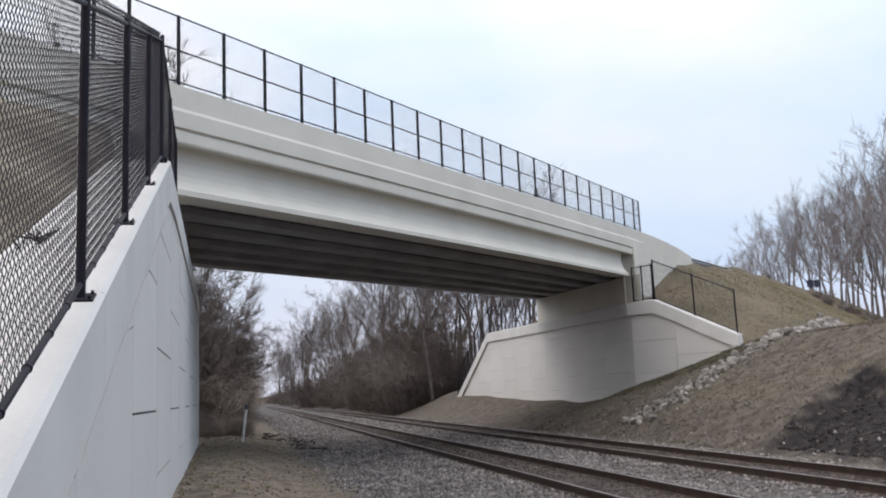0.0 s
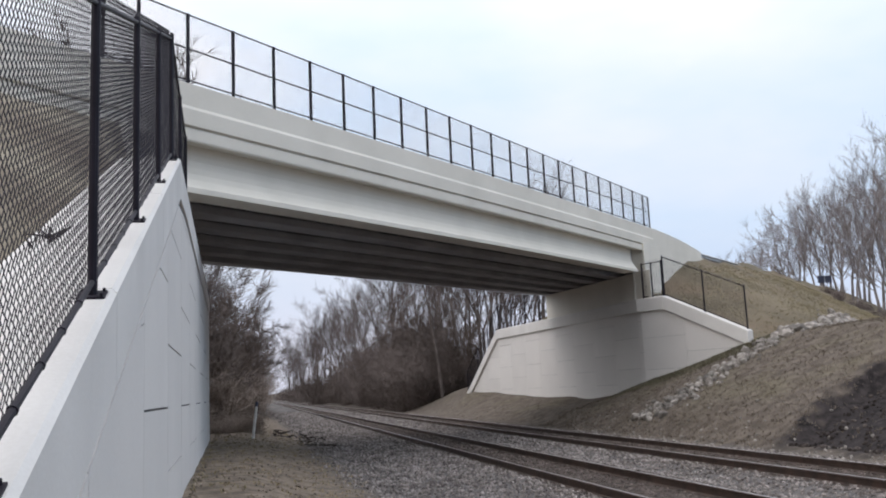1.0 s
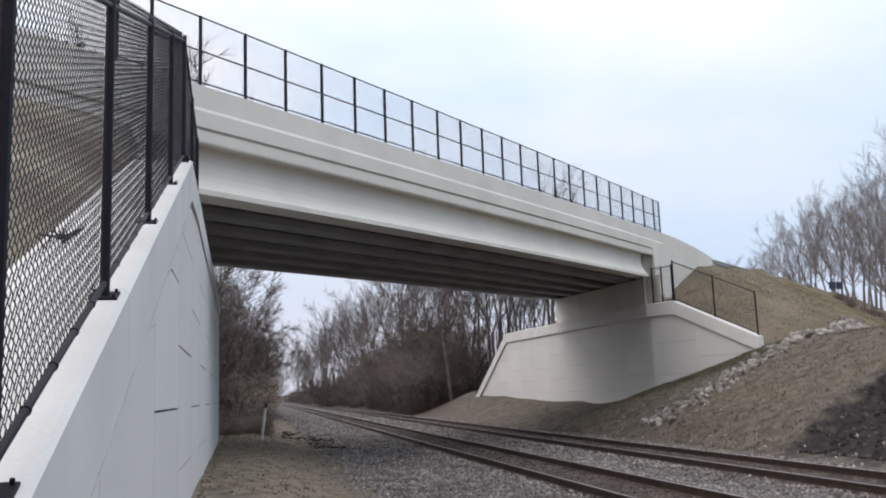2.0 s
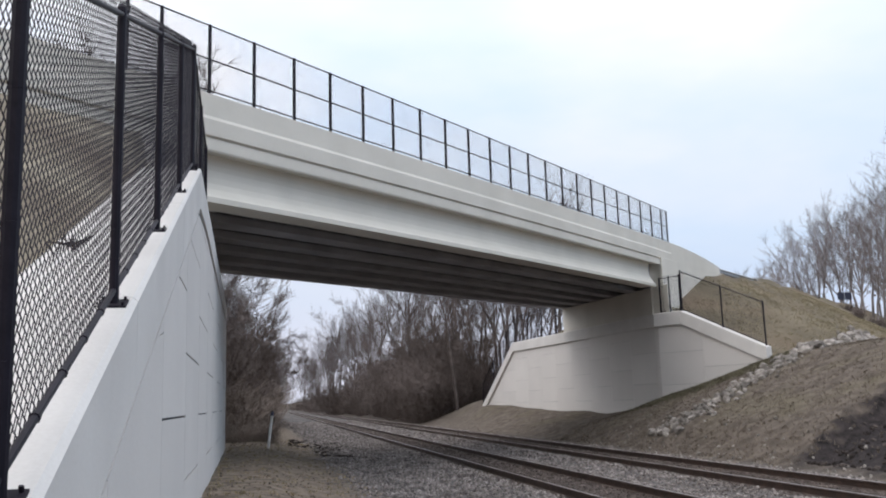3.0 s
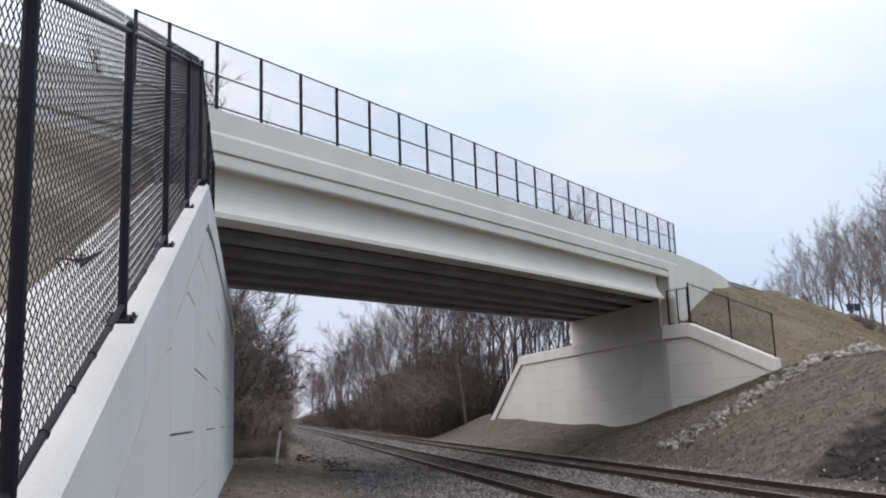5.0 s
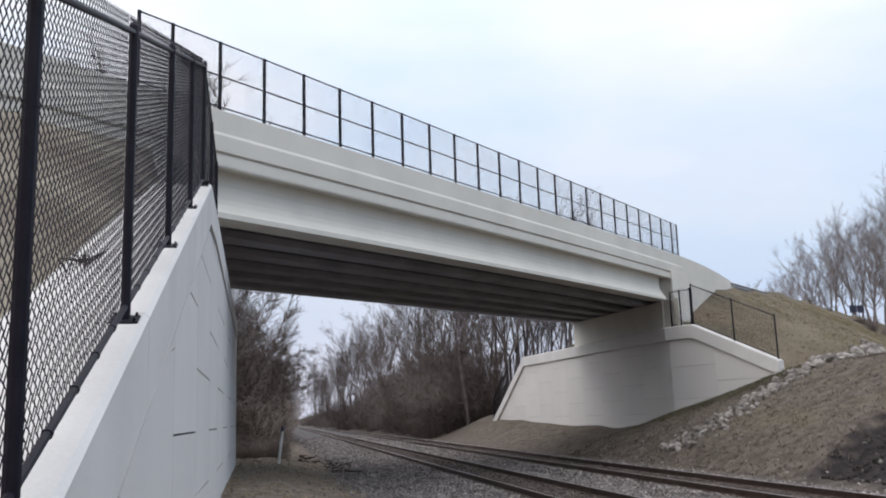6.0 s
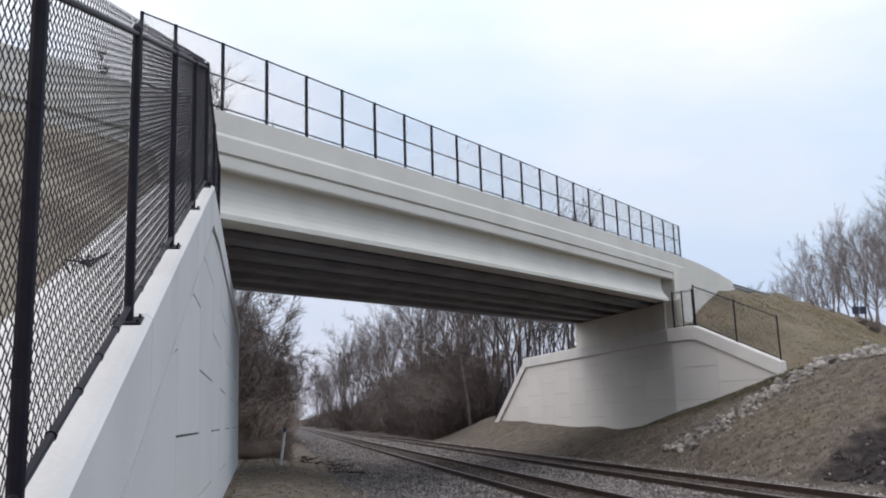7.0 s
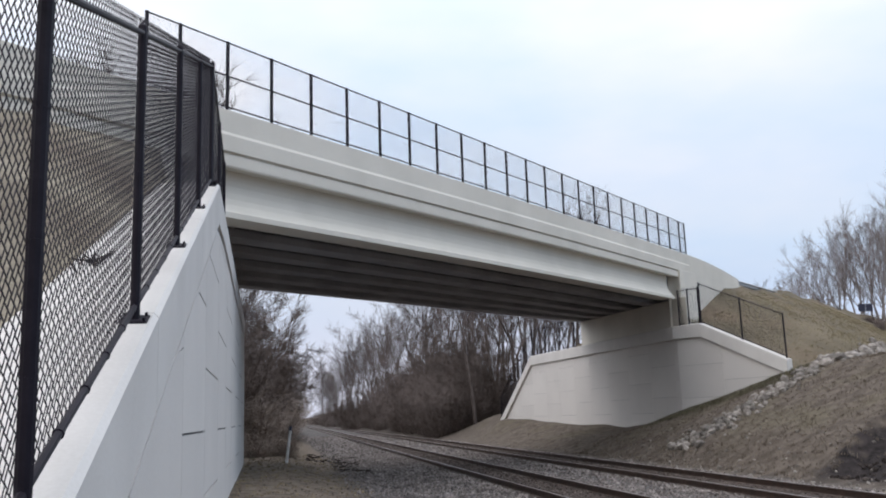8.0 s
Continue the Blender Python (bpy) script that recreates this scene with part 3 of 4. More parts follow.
# ---- the bridge ----
SKEW = 1.0
U_N, U_F, WIDTH = -29.3, -0.15, 9.3
PARAPET = [(0.0, 1.86), (0.045, 1.94), (0.06, 2.45), (0.36, 2.45), (0.40, 1.58), (0.45, 1.55)]
FASCIA = [(0.45, 1.205), (0.12, 1.205), (0.11, 1.17), (0.06, 1.15), (0.03, 1.19), (0.03, 1.43), (0.08, 1.445), (0.08, 1.48), (0.0, 1.50)] + PARAPET


def mirror_profile(p):
    return [(WIDTH - v, z) for v, z in p]


def build_bridge():
    br = empty("bridge", "cream concrete girder bridge with dark beams underneath", "bridge", kind="structure", at=(0, 0, 0))

    def sweep(prof, u0, u1, n=2):
        bm = bmesh.new()
        loft(bm, [[bridge_at(u, v, z) for v, z in prof] for u in np.linspace(u0, u1, n)])
        return bm

    part("parapet", sweep(FASCIA, -42, 0.95, 24), M_CONC, br, "cream concrete parapet with a stepped ledge", 0.008)
    part("parapet", sweep(mirror_profile(FASCIA), -20.5, 9.6, 16), M_CONC, br)
    part("parapet", sweep([(0.45, 1.15), (0.0, 1.15)] + PARAPET, 0.954, 2.7, 3), M_CONC, br, "", 0.008)
    bm = bmesh.new()
    loft(bm, [[bridge_at(u + v * SKEW, v, z) for v, z in ((0.45, 1.24), (WIDTH - 0.45, 1.24), (WIDTH - 0.45, 1.52), (0.45, 1.52))] for u in np.linspace(-31.6, 2.3, 12)])
    part("deck", bm, M_GREY, br, "grey concrete deck seen from below")
    # beams
    girder = [(-0.34, 0.0), (0.34, 0.0), (0.34, 0.20), (0.10, 0.38), (0.10, 0.98), (0.26, 1.10), (0.26, 1.23), (-0.26, 1.23), (-0.26, 1.10), (-0.10, 0.98), (-0.10, 0.38), (-0.34, 0.20)]
    for i in range(6):
        vc = 0.52 + i * (WIDTH - 1.04) / 5
        prof = [(vc + a, 0.08 + z * 0.93) for a, z in girder]
        if i == 0:
            prof = [(0.10, 0.06), (0.84, 0.06), (0.84, 0.22), (0.62, 0.4), (0.62, 1.20), (0.40, 1.20), (0.42, 1.08), (0.43, 0.98), (0.43, 0.86), (0.40, 0.70), (0.36, 0.55), (0.28, 0.40), (0.16, 0.24), (0.10, 0.18)]
        bm = bmesh.new()
        loft(bm, [[bridge_at(u + vc * SKEW, v, z) for v, z in prof] for u in np.linspace(U_N, -0.18 if i == 0 else 1.5, 10)])
        part("girder", bm, M_CONC if i == 0 else M_GREY, br, "cream outer girder" if i == 0 else "grey inner girder")
    # end diaphragms
    for u in (-28.3, 0.1):
        bm = bmesh.new()
        loft(bm, [[bridge_at(u + w + v * SKEW, v, z) for v, z in ((0.62, 0.3), (WIDTH - 0.62, 0.3), (WIDTH - 0.62, 1.24), (0.62, 1.24))] for w in (0, 0.3)])
        part("diaphragm", bm, M_GREY, br)
    # seats and back walls
    bm = bmesh.new()
    loft(bm, [[far_at(s, 0.36, 4.9), far_at(b, 1.6, 4.9), far_at(b, 1.6, z), far_at(s, 0.36, z)] for s, b, z in ((-0.70, 2.3, 6.90), (12.45, 12.45, 7.10))])
    part("bearing_seat", bm, M_CONC, br)
    bm = bmesh.new()
    loft(bm, [[far_at(s, 1.3, 6.0), far_at(s, 1.7, 6.0), far_at(s, 1.7, 8.05), far_at(s, 1.3, 8.05)] for s in (2.2, 12.6)])
    part("back_wall", bm, M_GREY, br)
    bm = bmesh.new()
    loft(bm, [[near_at(s, 0.55, 4.5), near_at(s, 1.9, 4.5), near_at(s, 1.9, z), near_at(s, 0.55, z)] for s, z in ((19.6, 6.03), (32.5, 6.2))])
    part("bearing_seat", bm, M_CONC, br)
    bm = bmesh.new()
    loft(bm, [[near_at(s, 1.3, 5.6), near_at(s, 1.7, 5.6), near_at(s, 1.7, 7.3), near_at(s, 1.3, 7.3)] for s in (20.4, 32.4)])
    part("back_wall", bm, M_GREY, br)
    # turned-back wing under the far parapet, and its pilaster
    bm = bmesh.new()
    loft(bm, [[bridge_at(u, 0.03, -1.5), bridge_at(u, 0.40, -1.5), bridge_at(u, 0.40, 1.56), bridge_at(u, 0.03, 1.56)] for u in (0.98, 12.0)])
    part("wing", bm, M_CONC, br, "cream concrete wing under the parapet")
    bm = bmesh.new()
    loft(bm, [[bridge_at(u, 0.03, -2.2), bridge_at(u, 0.40, -2.2), bridge_at(u, 0.40, 1.155), bridge_at(u, 0.03, 1.155)] for u in (-42, -29.4)])
    part("wing", bm, M_CONC, br)
    bm = bmesh.new()
    loft(bm, [[bridge_at(u, -0.05, -1.22), bridge_at(u, 0.6, -1.22), bridge_at(u, 0.6, 1.52), bridge_at(u, -0.05, 1.52)] for u in (0.98, 3.4)])
    part("pilaster", bm, M_CONC, br, "", 0.01)
    bm = bmesh.new()
    rings = []
    for u, zt in ((2.704, 2.45), (4.3, 2.42), (5.6, 2.37), (7.0, 2.30), (8.7, 2.19), (10.2, 2.05), (11.6, 1.91)):
        rings.append([bridge_at(u, 0.02, 1.0), bridge_at(u, 0.40, 1.0), bridge_at(u, 0.38, zt), bridge_at(u, 0.06, zt)])
    loft(bm, rings)
    part("parapet_end", bm, M_CONC, br, "cream parapet end tapering down")
    bm = bmesh.new()
    loft(bm, [[bridge_at(u + 0.5, 0.5, 1.525), bridge_at(u + WIDTH - 0.5, WIDTH - 0.5, 1.525), bridge_at(u + WIDTH - 0.5, WIDTH - 0.5, 1.58), bridge_at(u + 0.5, 0.5, 1.58)] for u in (-31.6, 2.3)])
    part("road_surface", bm, M_ROADC, br, "dark asphalt road surface")
    return br


build_bridge()
bf = [bridge_at(u, 0.11, 2.45) for u in [-30.24, -29.38] + [-28.05 + (1.372 + 0.0024 * k) * k for k in range(22)] + [2.66]]
fence_run("bridge_fence", "black metal fence with fine mesh along the bridge parapet", "", bf, 1.60, 0.028, 0.034, 0.0012, base=False, mid=True, square=True)


# ---- trees ----
def blades(verts, faces, twigs):
    """Adds the finest twigs, each one thin tapering blade: (foot, tip, width)."""
    for p, q, w in twigs:
        side = (q - p).cross(Vector((0.3, 0.5, 0.8)))
        side = side.normalized() * w if side.length > 1e-6 else Vector((w, 0, 0))
        o = len(verts)
        verts += [tuple(p - side), tuple(p + side), tuple(q)]
        faces.append((o, o + 1, o + 2))


def grow_tree(rng, height, spread, trunk_r, fork, up, low, leaders, twig_len, twig_w, twig_n):
    """A trunk that forks into leaders, with limbs, branches and fine twigs."""
    tubes, twigs = [], []

    def sprout(d, lo, hi):
        ax = Vector((rng.gauss(0, 1), rng.gauss(0, 1), rng.gauss(0, 0.5)))
        ax = (ax - d * ax.dot(d)).normalized()
        dev = rng.uniform(lo, hi) * spread
        return (d * math.cos(dev) + ax * math.sin(dev)).normalized()

    def limb(p, d, length, r, lev, n):
        step = length / n
        for i in range(n):
            wob = (0.05, 0.09, 0.12, 0.14)[lev]
            d = (d + Vector((rng.gauss(0, wob), rng.gauss(0, wob), rng.gauss(0, wob) * 0.6 + up * (0.0, 0.10, 0.13, 0.10)[lev]))).normalized()
            q = p + d * step
            r2 = max(r * (0.92, 0.82, 0.74, 0.62)[lev], 0.005)
            tubes.append((tuple(p), tuple(q), r, r2, lev))
            t = (i + 1) / n
            if lev == 0 and t > low and rng.random() < 0.8:
                limb(q, sprout(d, 0.6, 1.1), height * rng.uniform(0.10, 0.24), r2 * 0.42, 2, 3)
            elif lev == 1:
                for _ in range(2 if rng.random() < 0.85 else 1):
                    limb(q, sprout(d, 0.4, 0.9), height * rng.uniform(0.14, 0.30) * (1.15 - 0.6 * t), max(r2 * 0.5, 0.016), 2, 4)
            elif lev == 2:
                for _ in range(2 if rng.random() < 0.6 else 1):
                    limb(q, sprout(d, 0.35, 0.85), length * rng.uniform(0.35, 0.65), max(r2 * 0.55, 0.009), 3, 2)
            if lev >= 2:
                for _ in range(twig_n if lev == 3 else twig_n // 2 + 1):
                    f = p.lerp(q, rng.random())
                    e = sprout(d, 0.15, 0.8) + Vector((0, 0, 0.25 * up))
                    twigs.append((f, f + e * twig_len * rng.uniform(0.4, 1.0), twig_w))
            p, r = q, r2
        if lev == 0:
            for _ in range(leaders):
                limb(p, sprout(d, 0.2, 0.55), height * (1 - fork) * rng.uniform(0.7, 1.0), r * 0.72, 1, 5)

    limb(Vector((0, 0, -0.3)), Vector((rng.gauss(0, 0.05), rng.gauss(0, 0.05), 1)).normalized(), height * fork, trunk_r, 0, 6)
    return tubes, twigs


def tree_meshes(seed, height, spread, trunk_r, bark, fork=0.5, up=0.5, low=0.5, leaders=3, twig_len=0.8, twig_w=0.010, twig_n=6):
    tubes, twigs = grow_tree(random.Random(seed), height, spread, trunk_r, fork, up, low, leaders, twig_len, twig_w, twig_n)
    v, f = tube_np([s[:4] for s in tubes if s[4] <= 1], 6)
    v2, f2 = tube_np([s[:4] for s in tubes if s[4] > 1], 3)
    blades(v2, f2, twigs)
    return mesh_of("trunk", v, f, bark, True), mesh_of("crown", v2, f2, bark)


TREE_KINDS = [tree_meshes(11, 15, 0.85, 0.15, M_BARK, 0.38, twig_n=4), tree_meshes(12, 17, 0.75, 0.16, M_BARK, 0.45, leaders=2, twig_n=4),
              tree_meshes(13, 13, 1.0, 0.14, M_BARK, 0.3, twig_n=4), tree_meshes(14, 18, 0.75, 0.17, M_BARK, 0.42, leaders=3, twig_n=4),
              tree_meshes(15, 14, 0.9, 0.18, M_BARKP, 0.22, up=0.4, low=0.6, leaders=4, twig_len=1.0, twig_w=0.008, twig_n=4),
              tree_meshes(21, 14, 0.85, 0.17, M_BARKP, 0.30, up=0.4, low=0.5, leaders=3, twig_len=1.0, twig_w=0.008, twig_n=4),
              tree_meshes(18, 9, 1.1, 0.07, M_TWIG, 0.2, up=0.2, low=0.1, leaders=5, twig_len=0.7, twig_w=0.008, twig_n=6),
              tree_meshes(19, 8, 1.2, 0.06, M_TWIG, 0.15, up=0.1, low=0.1, leaders=5, twig_len=0.7, twig_w=0.008, twig_n=6)]
TREE_H = [max(v.co.z for v in crown.vertices) for _, crown in TREE_KINDS]


def plant_tree(kind, x, y, z, size, turn, label, group):
    t = empty("bare_tree", label, "tree", group, at=(x, y, z))
    t.rotation_euler = (0, 0, turn)
    t.scale = (size, size, size)
    part_me("trunk", TREE_KINDS[kind][0], t)
    part_me("crown", TREE_KINDS[kind][1], t)


rt = random.Random(5)
def sight_cap(x, y):
    """Greatest height of a tree that stays hidden behind the bridge."""
    a = math.atan2(x, y) - radians(12.36)
    return 1.78 + (0.355 - 0.3138 * (math.tan(a) + 0.3)) * math.hypot(x, y)


for i in range(60):
    y = 77 + 110 * rt.random() ** 1.4
    lo, hi = 15.5 / y, 0.345
    x = y * (lo + (hi - lo) * rt.random())
    k = rt.randrange(4)
    size = min(rt.uniform(0.95, 1.3), sight_cap(x, y) * (0.84 if 0.315 < x / y < 0.39 else 0.95) / TREE_H[k])
    plant_tree(k, x, y, ground_z(x, y) - 0.1, size, rt.random() * 6.3, "leafless grey-brown tree in the woods beside the tracks", "woods beyond the bridge")
for i in range(52):
    y = 118 + 260 * rt.random() ** 1.3
    x = 13.8 - 2.0 * smooth(150, 260, y) + rt.random() ** 1.4 * 13
    k = rt.randrange(4)
    plant_tree(k, x, y, ground_z(x, y) - 0.1, rt.uniform(17, 23) / TREE_H[k], rt.random() * 6.3, "leafless grey-brown tree in the woods beside the tracks", "woods beyond the bridge")
for i in range(46):
    y = 49 + 190 * rt.random() ** 1.6
    x = -2.0 - rt.random() * 4.5 + 1.2 * smooth(60, 130, y)
    k = rt.randrange(4)
    plant_tree(k, x, y, ground_z(x, y) - 0.1, rt.uniform(10.0, 14.0) / TREE_H[k], rt.random() * 6.3, "leafless brown tree crowding the track beyond the wall", "trees behind the wall")
plant_tree(2, -6.2, 50.5, ground_z(-6.2, 50.5) - 0.1, 21.6 / TREE_H[2], 1.0, "tall leafless tree rising above the bridge parapet", "trees behind the wall")
for i in range(42):
    y = 47.5 + 110 * rt.random() ** 1.6
    x = -2.0 - rt.random() * 3.5 + 1.6 * smooth(52, 90, y)
    plant_tree(6 + rt.randrange(2), x, y, ground_z(x, y) - 0.1, rt.uniform(0.7, 1.25), rt.random() * 6.3, "tangled brown sapling thicket behind the wall's end", "trees behind the wall")
for i in range(86):
    y = 80 + 120 * rt.random() ** 1.5
    x = 15.5 + rt.random() * (4 + (y - 80) * 0.10)
    plant_tree(6 + rt.randrange(2), x, y, ground_z(x, y) - 0.1, rt.uniform(0.65, 1.15), rt.random() * 6.3, "tangled brown sapling thicket beside the tracks", "woods beyond the bridge")
for i in range(56):
    az = 27.6 + 15.0 * (i + rt.random()) / 56
    dist = rt.uniform(84, 125) + (40 * rt.random() if az < 31 else 0)
    x, y = dist * math.sin(radians(az)), dist * math.cos(radians(az))
    base = max(min(road_fill_z(x, y), 10.5), ground_z(x, y)) - 0.3
    rise = 0.120 + 0.030 * smooth(28.3, 30.8, az) + 0.082 * smooth(31.0, 35.6, az) + 0.035 * smooth(36.5, 40.5, az)
    top = 1.78 + dist * rise * rt.uniform(0.78, 1.0)
    k = 4 + rt.randrange(2)
    plant_tree(k, x, y, base, max(top - base, 2.5) / TREE_H[k], rt.random() * 6.3, "pale leafless tree on the hillside above the embankment", "trees on the hill")


def shrub_mesh(seed, n, height, lean, material):
    """A rounded tangle of arching stems with fine side twigs."""
    rng = random.Random(seed)
    segs, twigs = [], []
    for _ in range(n):
        a, rr = rng.random() * 6.283, rng.random() * 1.2
        p = Vector((rr * math.cos(a), rr * math.sin(a), -0.1))
        a += rng.gauss(0, 0.9)
        d = Vector((math.cos(a) * lean * rng.random(), math.sin(a) * lean * rng.random(), 1)).normalized()
        ln = height * rng.uniform(0.35, 1.0)
        for k in range(3):
            q = p + d * ln / 3
            segs.append((tuple(p), tuple(q), 0.015 - 0.004 * k, 0.011 - 0.004 * k))
            for _ in range(9 if k else 5):
                e = (d * 0.4 + Vector((rng.gauss(0, 0.8), rng.gauss(0, 0.8), rng.gauss(0.1, 0.5)))).normalized()
                f = p.lerp(q, rng.random())
                twigs.append((f, f + e * ln * rng.uniform(0.12, 0.36), 0.009))
            p, d = q, (d + Vector((rng.gauss(0, 0.35), rng.gauss(0, 0.35), -0.12 * k))).normalized()
    v, f = tube_np(segs, 3)
    blades(v, f, twigs)
    return mesh_of("shrub", v, f, material)


M_BRUSH = mat("pale_brown_brush", (0.27, 0.222, 0.188), (0.165, 0.134, 0.113), 0.95, 0.6, 20, 0.0, spread=0.35)
SHRUBS = [shrub_mesh(31, 90, 3.4, 1.2, M_TWIG), shrub_mesh(32, 80, 2.8, 1.5, M_TWIG), shrub_mesh(33, 95, 4.2, 1.0, M_TWIG)]
PALE_SHRUBS = [shrub_mesh(34, 90, 3.4, 1.2, M_BRUSH), shrub_mesh(35, 80, 2.8, 1.5, M_BRUSH), shrub_mesh(36, 95, 4.2, 1.0, M_BRUSH)]


def plant_shrub(x, y, size, label, group, z=None, kinds=SHRUBS):
    s = new("shrub", kinds[rt.randrange(3)])
    s.matrix_basis = Matrix.LocRotScale((x, y, ground_z(x, y) - 0.05 if z is None else z), Euler((0, 0, rt.random() * 6.3)), (size, size, size * rt.uniform(0.8, 1.3)))
    tagged(s, label, "shrub", group)


for i in range(170):
    y = 80 + 130 * rt.random() ** 1.6
    x = 13.8 + rt.random() ** 1.3 * (4 + (y - 70) * 0.12)
    plant_shrub(x, y, rt.uniform(0.8, 1.4), "tangled brown leafless brush beside the tracks", "brush beyond the bridge")
for i in range(120):
    y = 46.5 + 150 * rt.random() ** 1.7
    x = -2.2 - rt.random() * 4.5 + 2.0 * smooth(52, 90, y)
    plant_shrub(x, y, rt.uniform(0.8, 1.35), "tangled pale brown leafless brush behind the wall's end", "brush behind the wall", None, PALE_SHRUBS)


for i in range(18):
    x, y = -1.7 + 1.9 * rt.random(), 37 + 9.5 * rt.random()
    plant_shrub(max(x, -0.5 - 0.024 * y), y, rt.uniform(0.14, 0.30), "low pale brown weeds at the wall's end", "brush behind the wall", None, PALE_SHRUBS)


for i in range(50):
    y = 150 + 300 * rt.random()
    x = 12.6 + rt.random() * 5 if i % 2 else -1.0 - rt.random() * 5 + 2.0 * smooth(150, 300, y)
    plant_shrub(x, y, rt.uniform(1.3, 2.4), "tangled brown leafless brush far along the tracks", "brush along the tracks")


for i in range(34):
    az, dist = rt.uniform(32.5, 42), rt.uniform(74, 92)
    x, y = dist * math.sin(radians(az)), dist * math.cos(radians(az))
    plant_shrub(x, y, rt.uniform(0.16, 0.3), "low brown leafless brush along the hill", "brush on the hill", max(road_fill_z(x, y), ground_z(x, y)) - 0.1)


# ---- loose stones: rock line, ballast ----
def rock_mesh(seed, squash=0.7):
    rng = random.Random(seed)
    bm = bmesh.new()
    bmesh.ops.create_icosphere(bm, subdivisions=1, radius=1)
    for v in bm.verts:
        v.co = Vector((v.co.x, v.co.y, v.co.z * squash)) * rng.uniform(0.72, 1.18)
    me = bpy.data.meshes.new("rock")
    bm.to_mesh(me)
    bm.free()
    me.materials.append(M_ROCK)
    return me


ROCKS = [rock_mesh(s) for s in range(40, 48)]
rr = random.Random(9)
ROCK_LINE = [(13.9, 31.4), (15.2, 30.7), (16.8, 31.2), (18.6, 31.7), (20.5, 32.2), (23.5, 35.6), (28.0, 40.0), (31.6, 43.6)]


def on_channel(rng, wide):
    """A place in the drainage channel that runs up the bank past the wing's foot."""
    t = rng.random() ** 0.9 * 28.0
    for a, b in zip(ROCK_LINE, ROCK_LINE[1:]):
        ln = math.dist(a, b)
        if t <= ln or b == ROCK_LINE[-1]:
            t = min(t / ln, 1.0)
            return a[0] + (b[0] - a[0]) * t + rng.gauss(0, 0.12), a[1] + (b[1] - a[1]) * t + rng.gauss(0, wide)
        t -= ln


for i in range(300):
    x, y = on_channel(rr, 0.46)
    size = rr.uniform(0.12, 0.27) if x < 20 else rr.uniform(0.18, 0.38)
    o = new("rock", ROCKS[rr.randrange(8)])
    o.matrix_basis = Matrix.LocRotScale((x, y, max(ground_z(x, y), road_fill_z(x, y) if x > 20 else -9) + size * 0.2), Euler((rr.random(), rr.random(), rr.random() * 6)), (size, size * rr.uniform(0.7, 1.2), size))
    tagged(o, "pale angular limestone rock in the drainage channel", "rock", "drainage channel rocks")


def scatter_stones():
    rng = np.random.default_rng(4)
    n, far = 46000, 12000
    x = rng.uniform(1.6, 12.7, n + far)
    y = np.concatenate([6 + 44 * rng.random(n) ** 1.25, 50 + 60 * rng.random(far) ** 1.3])
    n += far
    size = rng.uniform(0.016, 0.036, n) * (1 + 0.02 * y)
    octv = np.array([(1, 0, 0), (-1, 0, 0), (0, 1, 0), (0, -1, 0), (0, 0, 1), (0, 0, -1)], float)
    octf = [(0, 2, 4), (2, 1, 4), (1, 3, 4), (3, 0, 4), (2, 0, 5), (1, 2, 5), (3, 1, 5), (0, 3, 5)]
    heaps = {False: ([], []), True: ([], [])}
    for i in range(n):
        if x[i] < 3.0 and rng.random() > (x[i] - 1.6) / 1.4:
            continue
        inside = 5.75 < x[i] < 7.5 or 9.88 < x[i] < 11.63
        if inside and rng.random() < 0.35:
            continue
        verts, faces = heaps[inside]
        o = len(verts)
        v = octv * rng.uniform(0.6, 1.25, (6, 1)) * size[i]
        q = Euler(rng.random(3) * 6).to_matrix()
        v = v @ np.array(q)
        z = ground_z(x[i], y[i]) + size[i] * (0.1 if inside else 0.3)
        verts.extend((v + np.array([x[i], y[i], z])).tolist())
        faces.extend([(o + a, o + b, o + c) for a, b, c in octf])
    for inside, (verts, faces) in heaps.items():
        ob = new("ballast", mesh_of("ballast", verts, faces, M_STONED if inside else M_STONE))
        tagged(ob, "dark oil-stained ballast between the rails" if inside else "loose grey crushed stone ballast along the tracks", "ballast", kind="stuff")


scatter_stones()


def build_stake():
    st = empty("marker_stake", "leaning white marker stake with a dark cap", "marker stake", at=(-0.04, 32.8, 0.30))
    bm = bmesh.new()
    add_tube(bm, (0, 0, -0.3), (0.18, 0, 1.16), 0.05, 8)
    part("stake", bm, M_WHITE, st)
    bm = bmesh.new()
    add_tube(bm, (0.18, 0, 1.16), (0.205, 0, 1.32), 0.053, 8)
    part("cap", bm, M_SIGN, st, "dark cap")


build_stake()


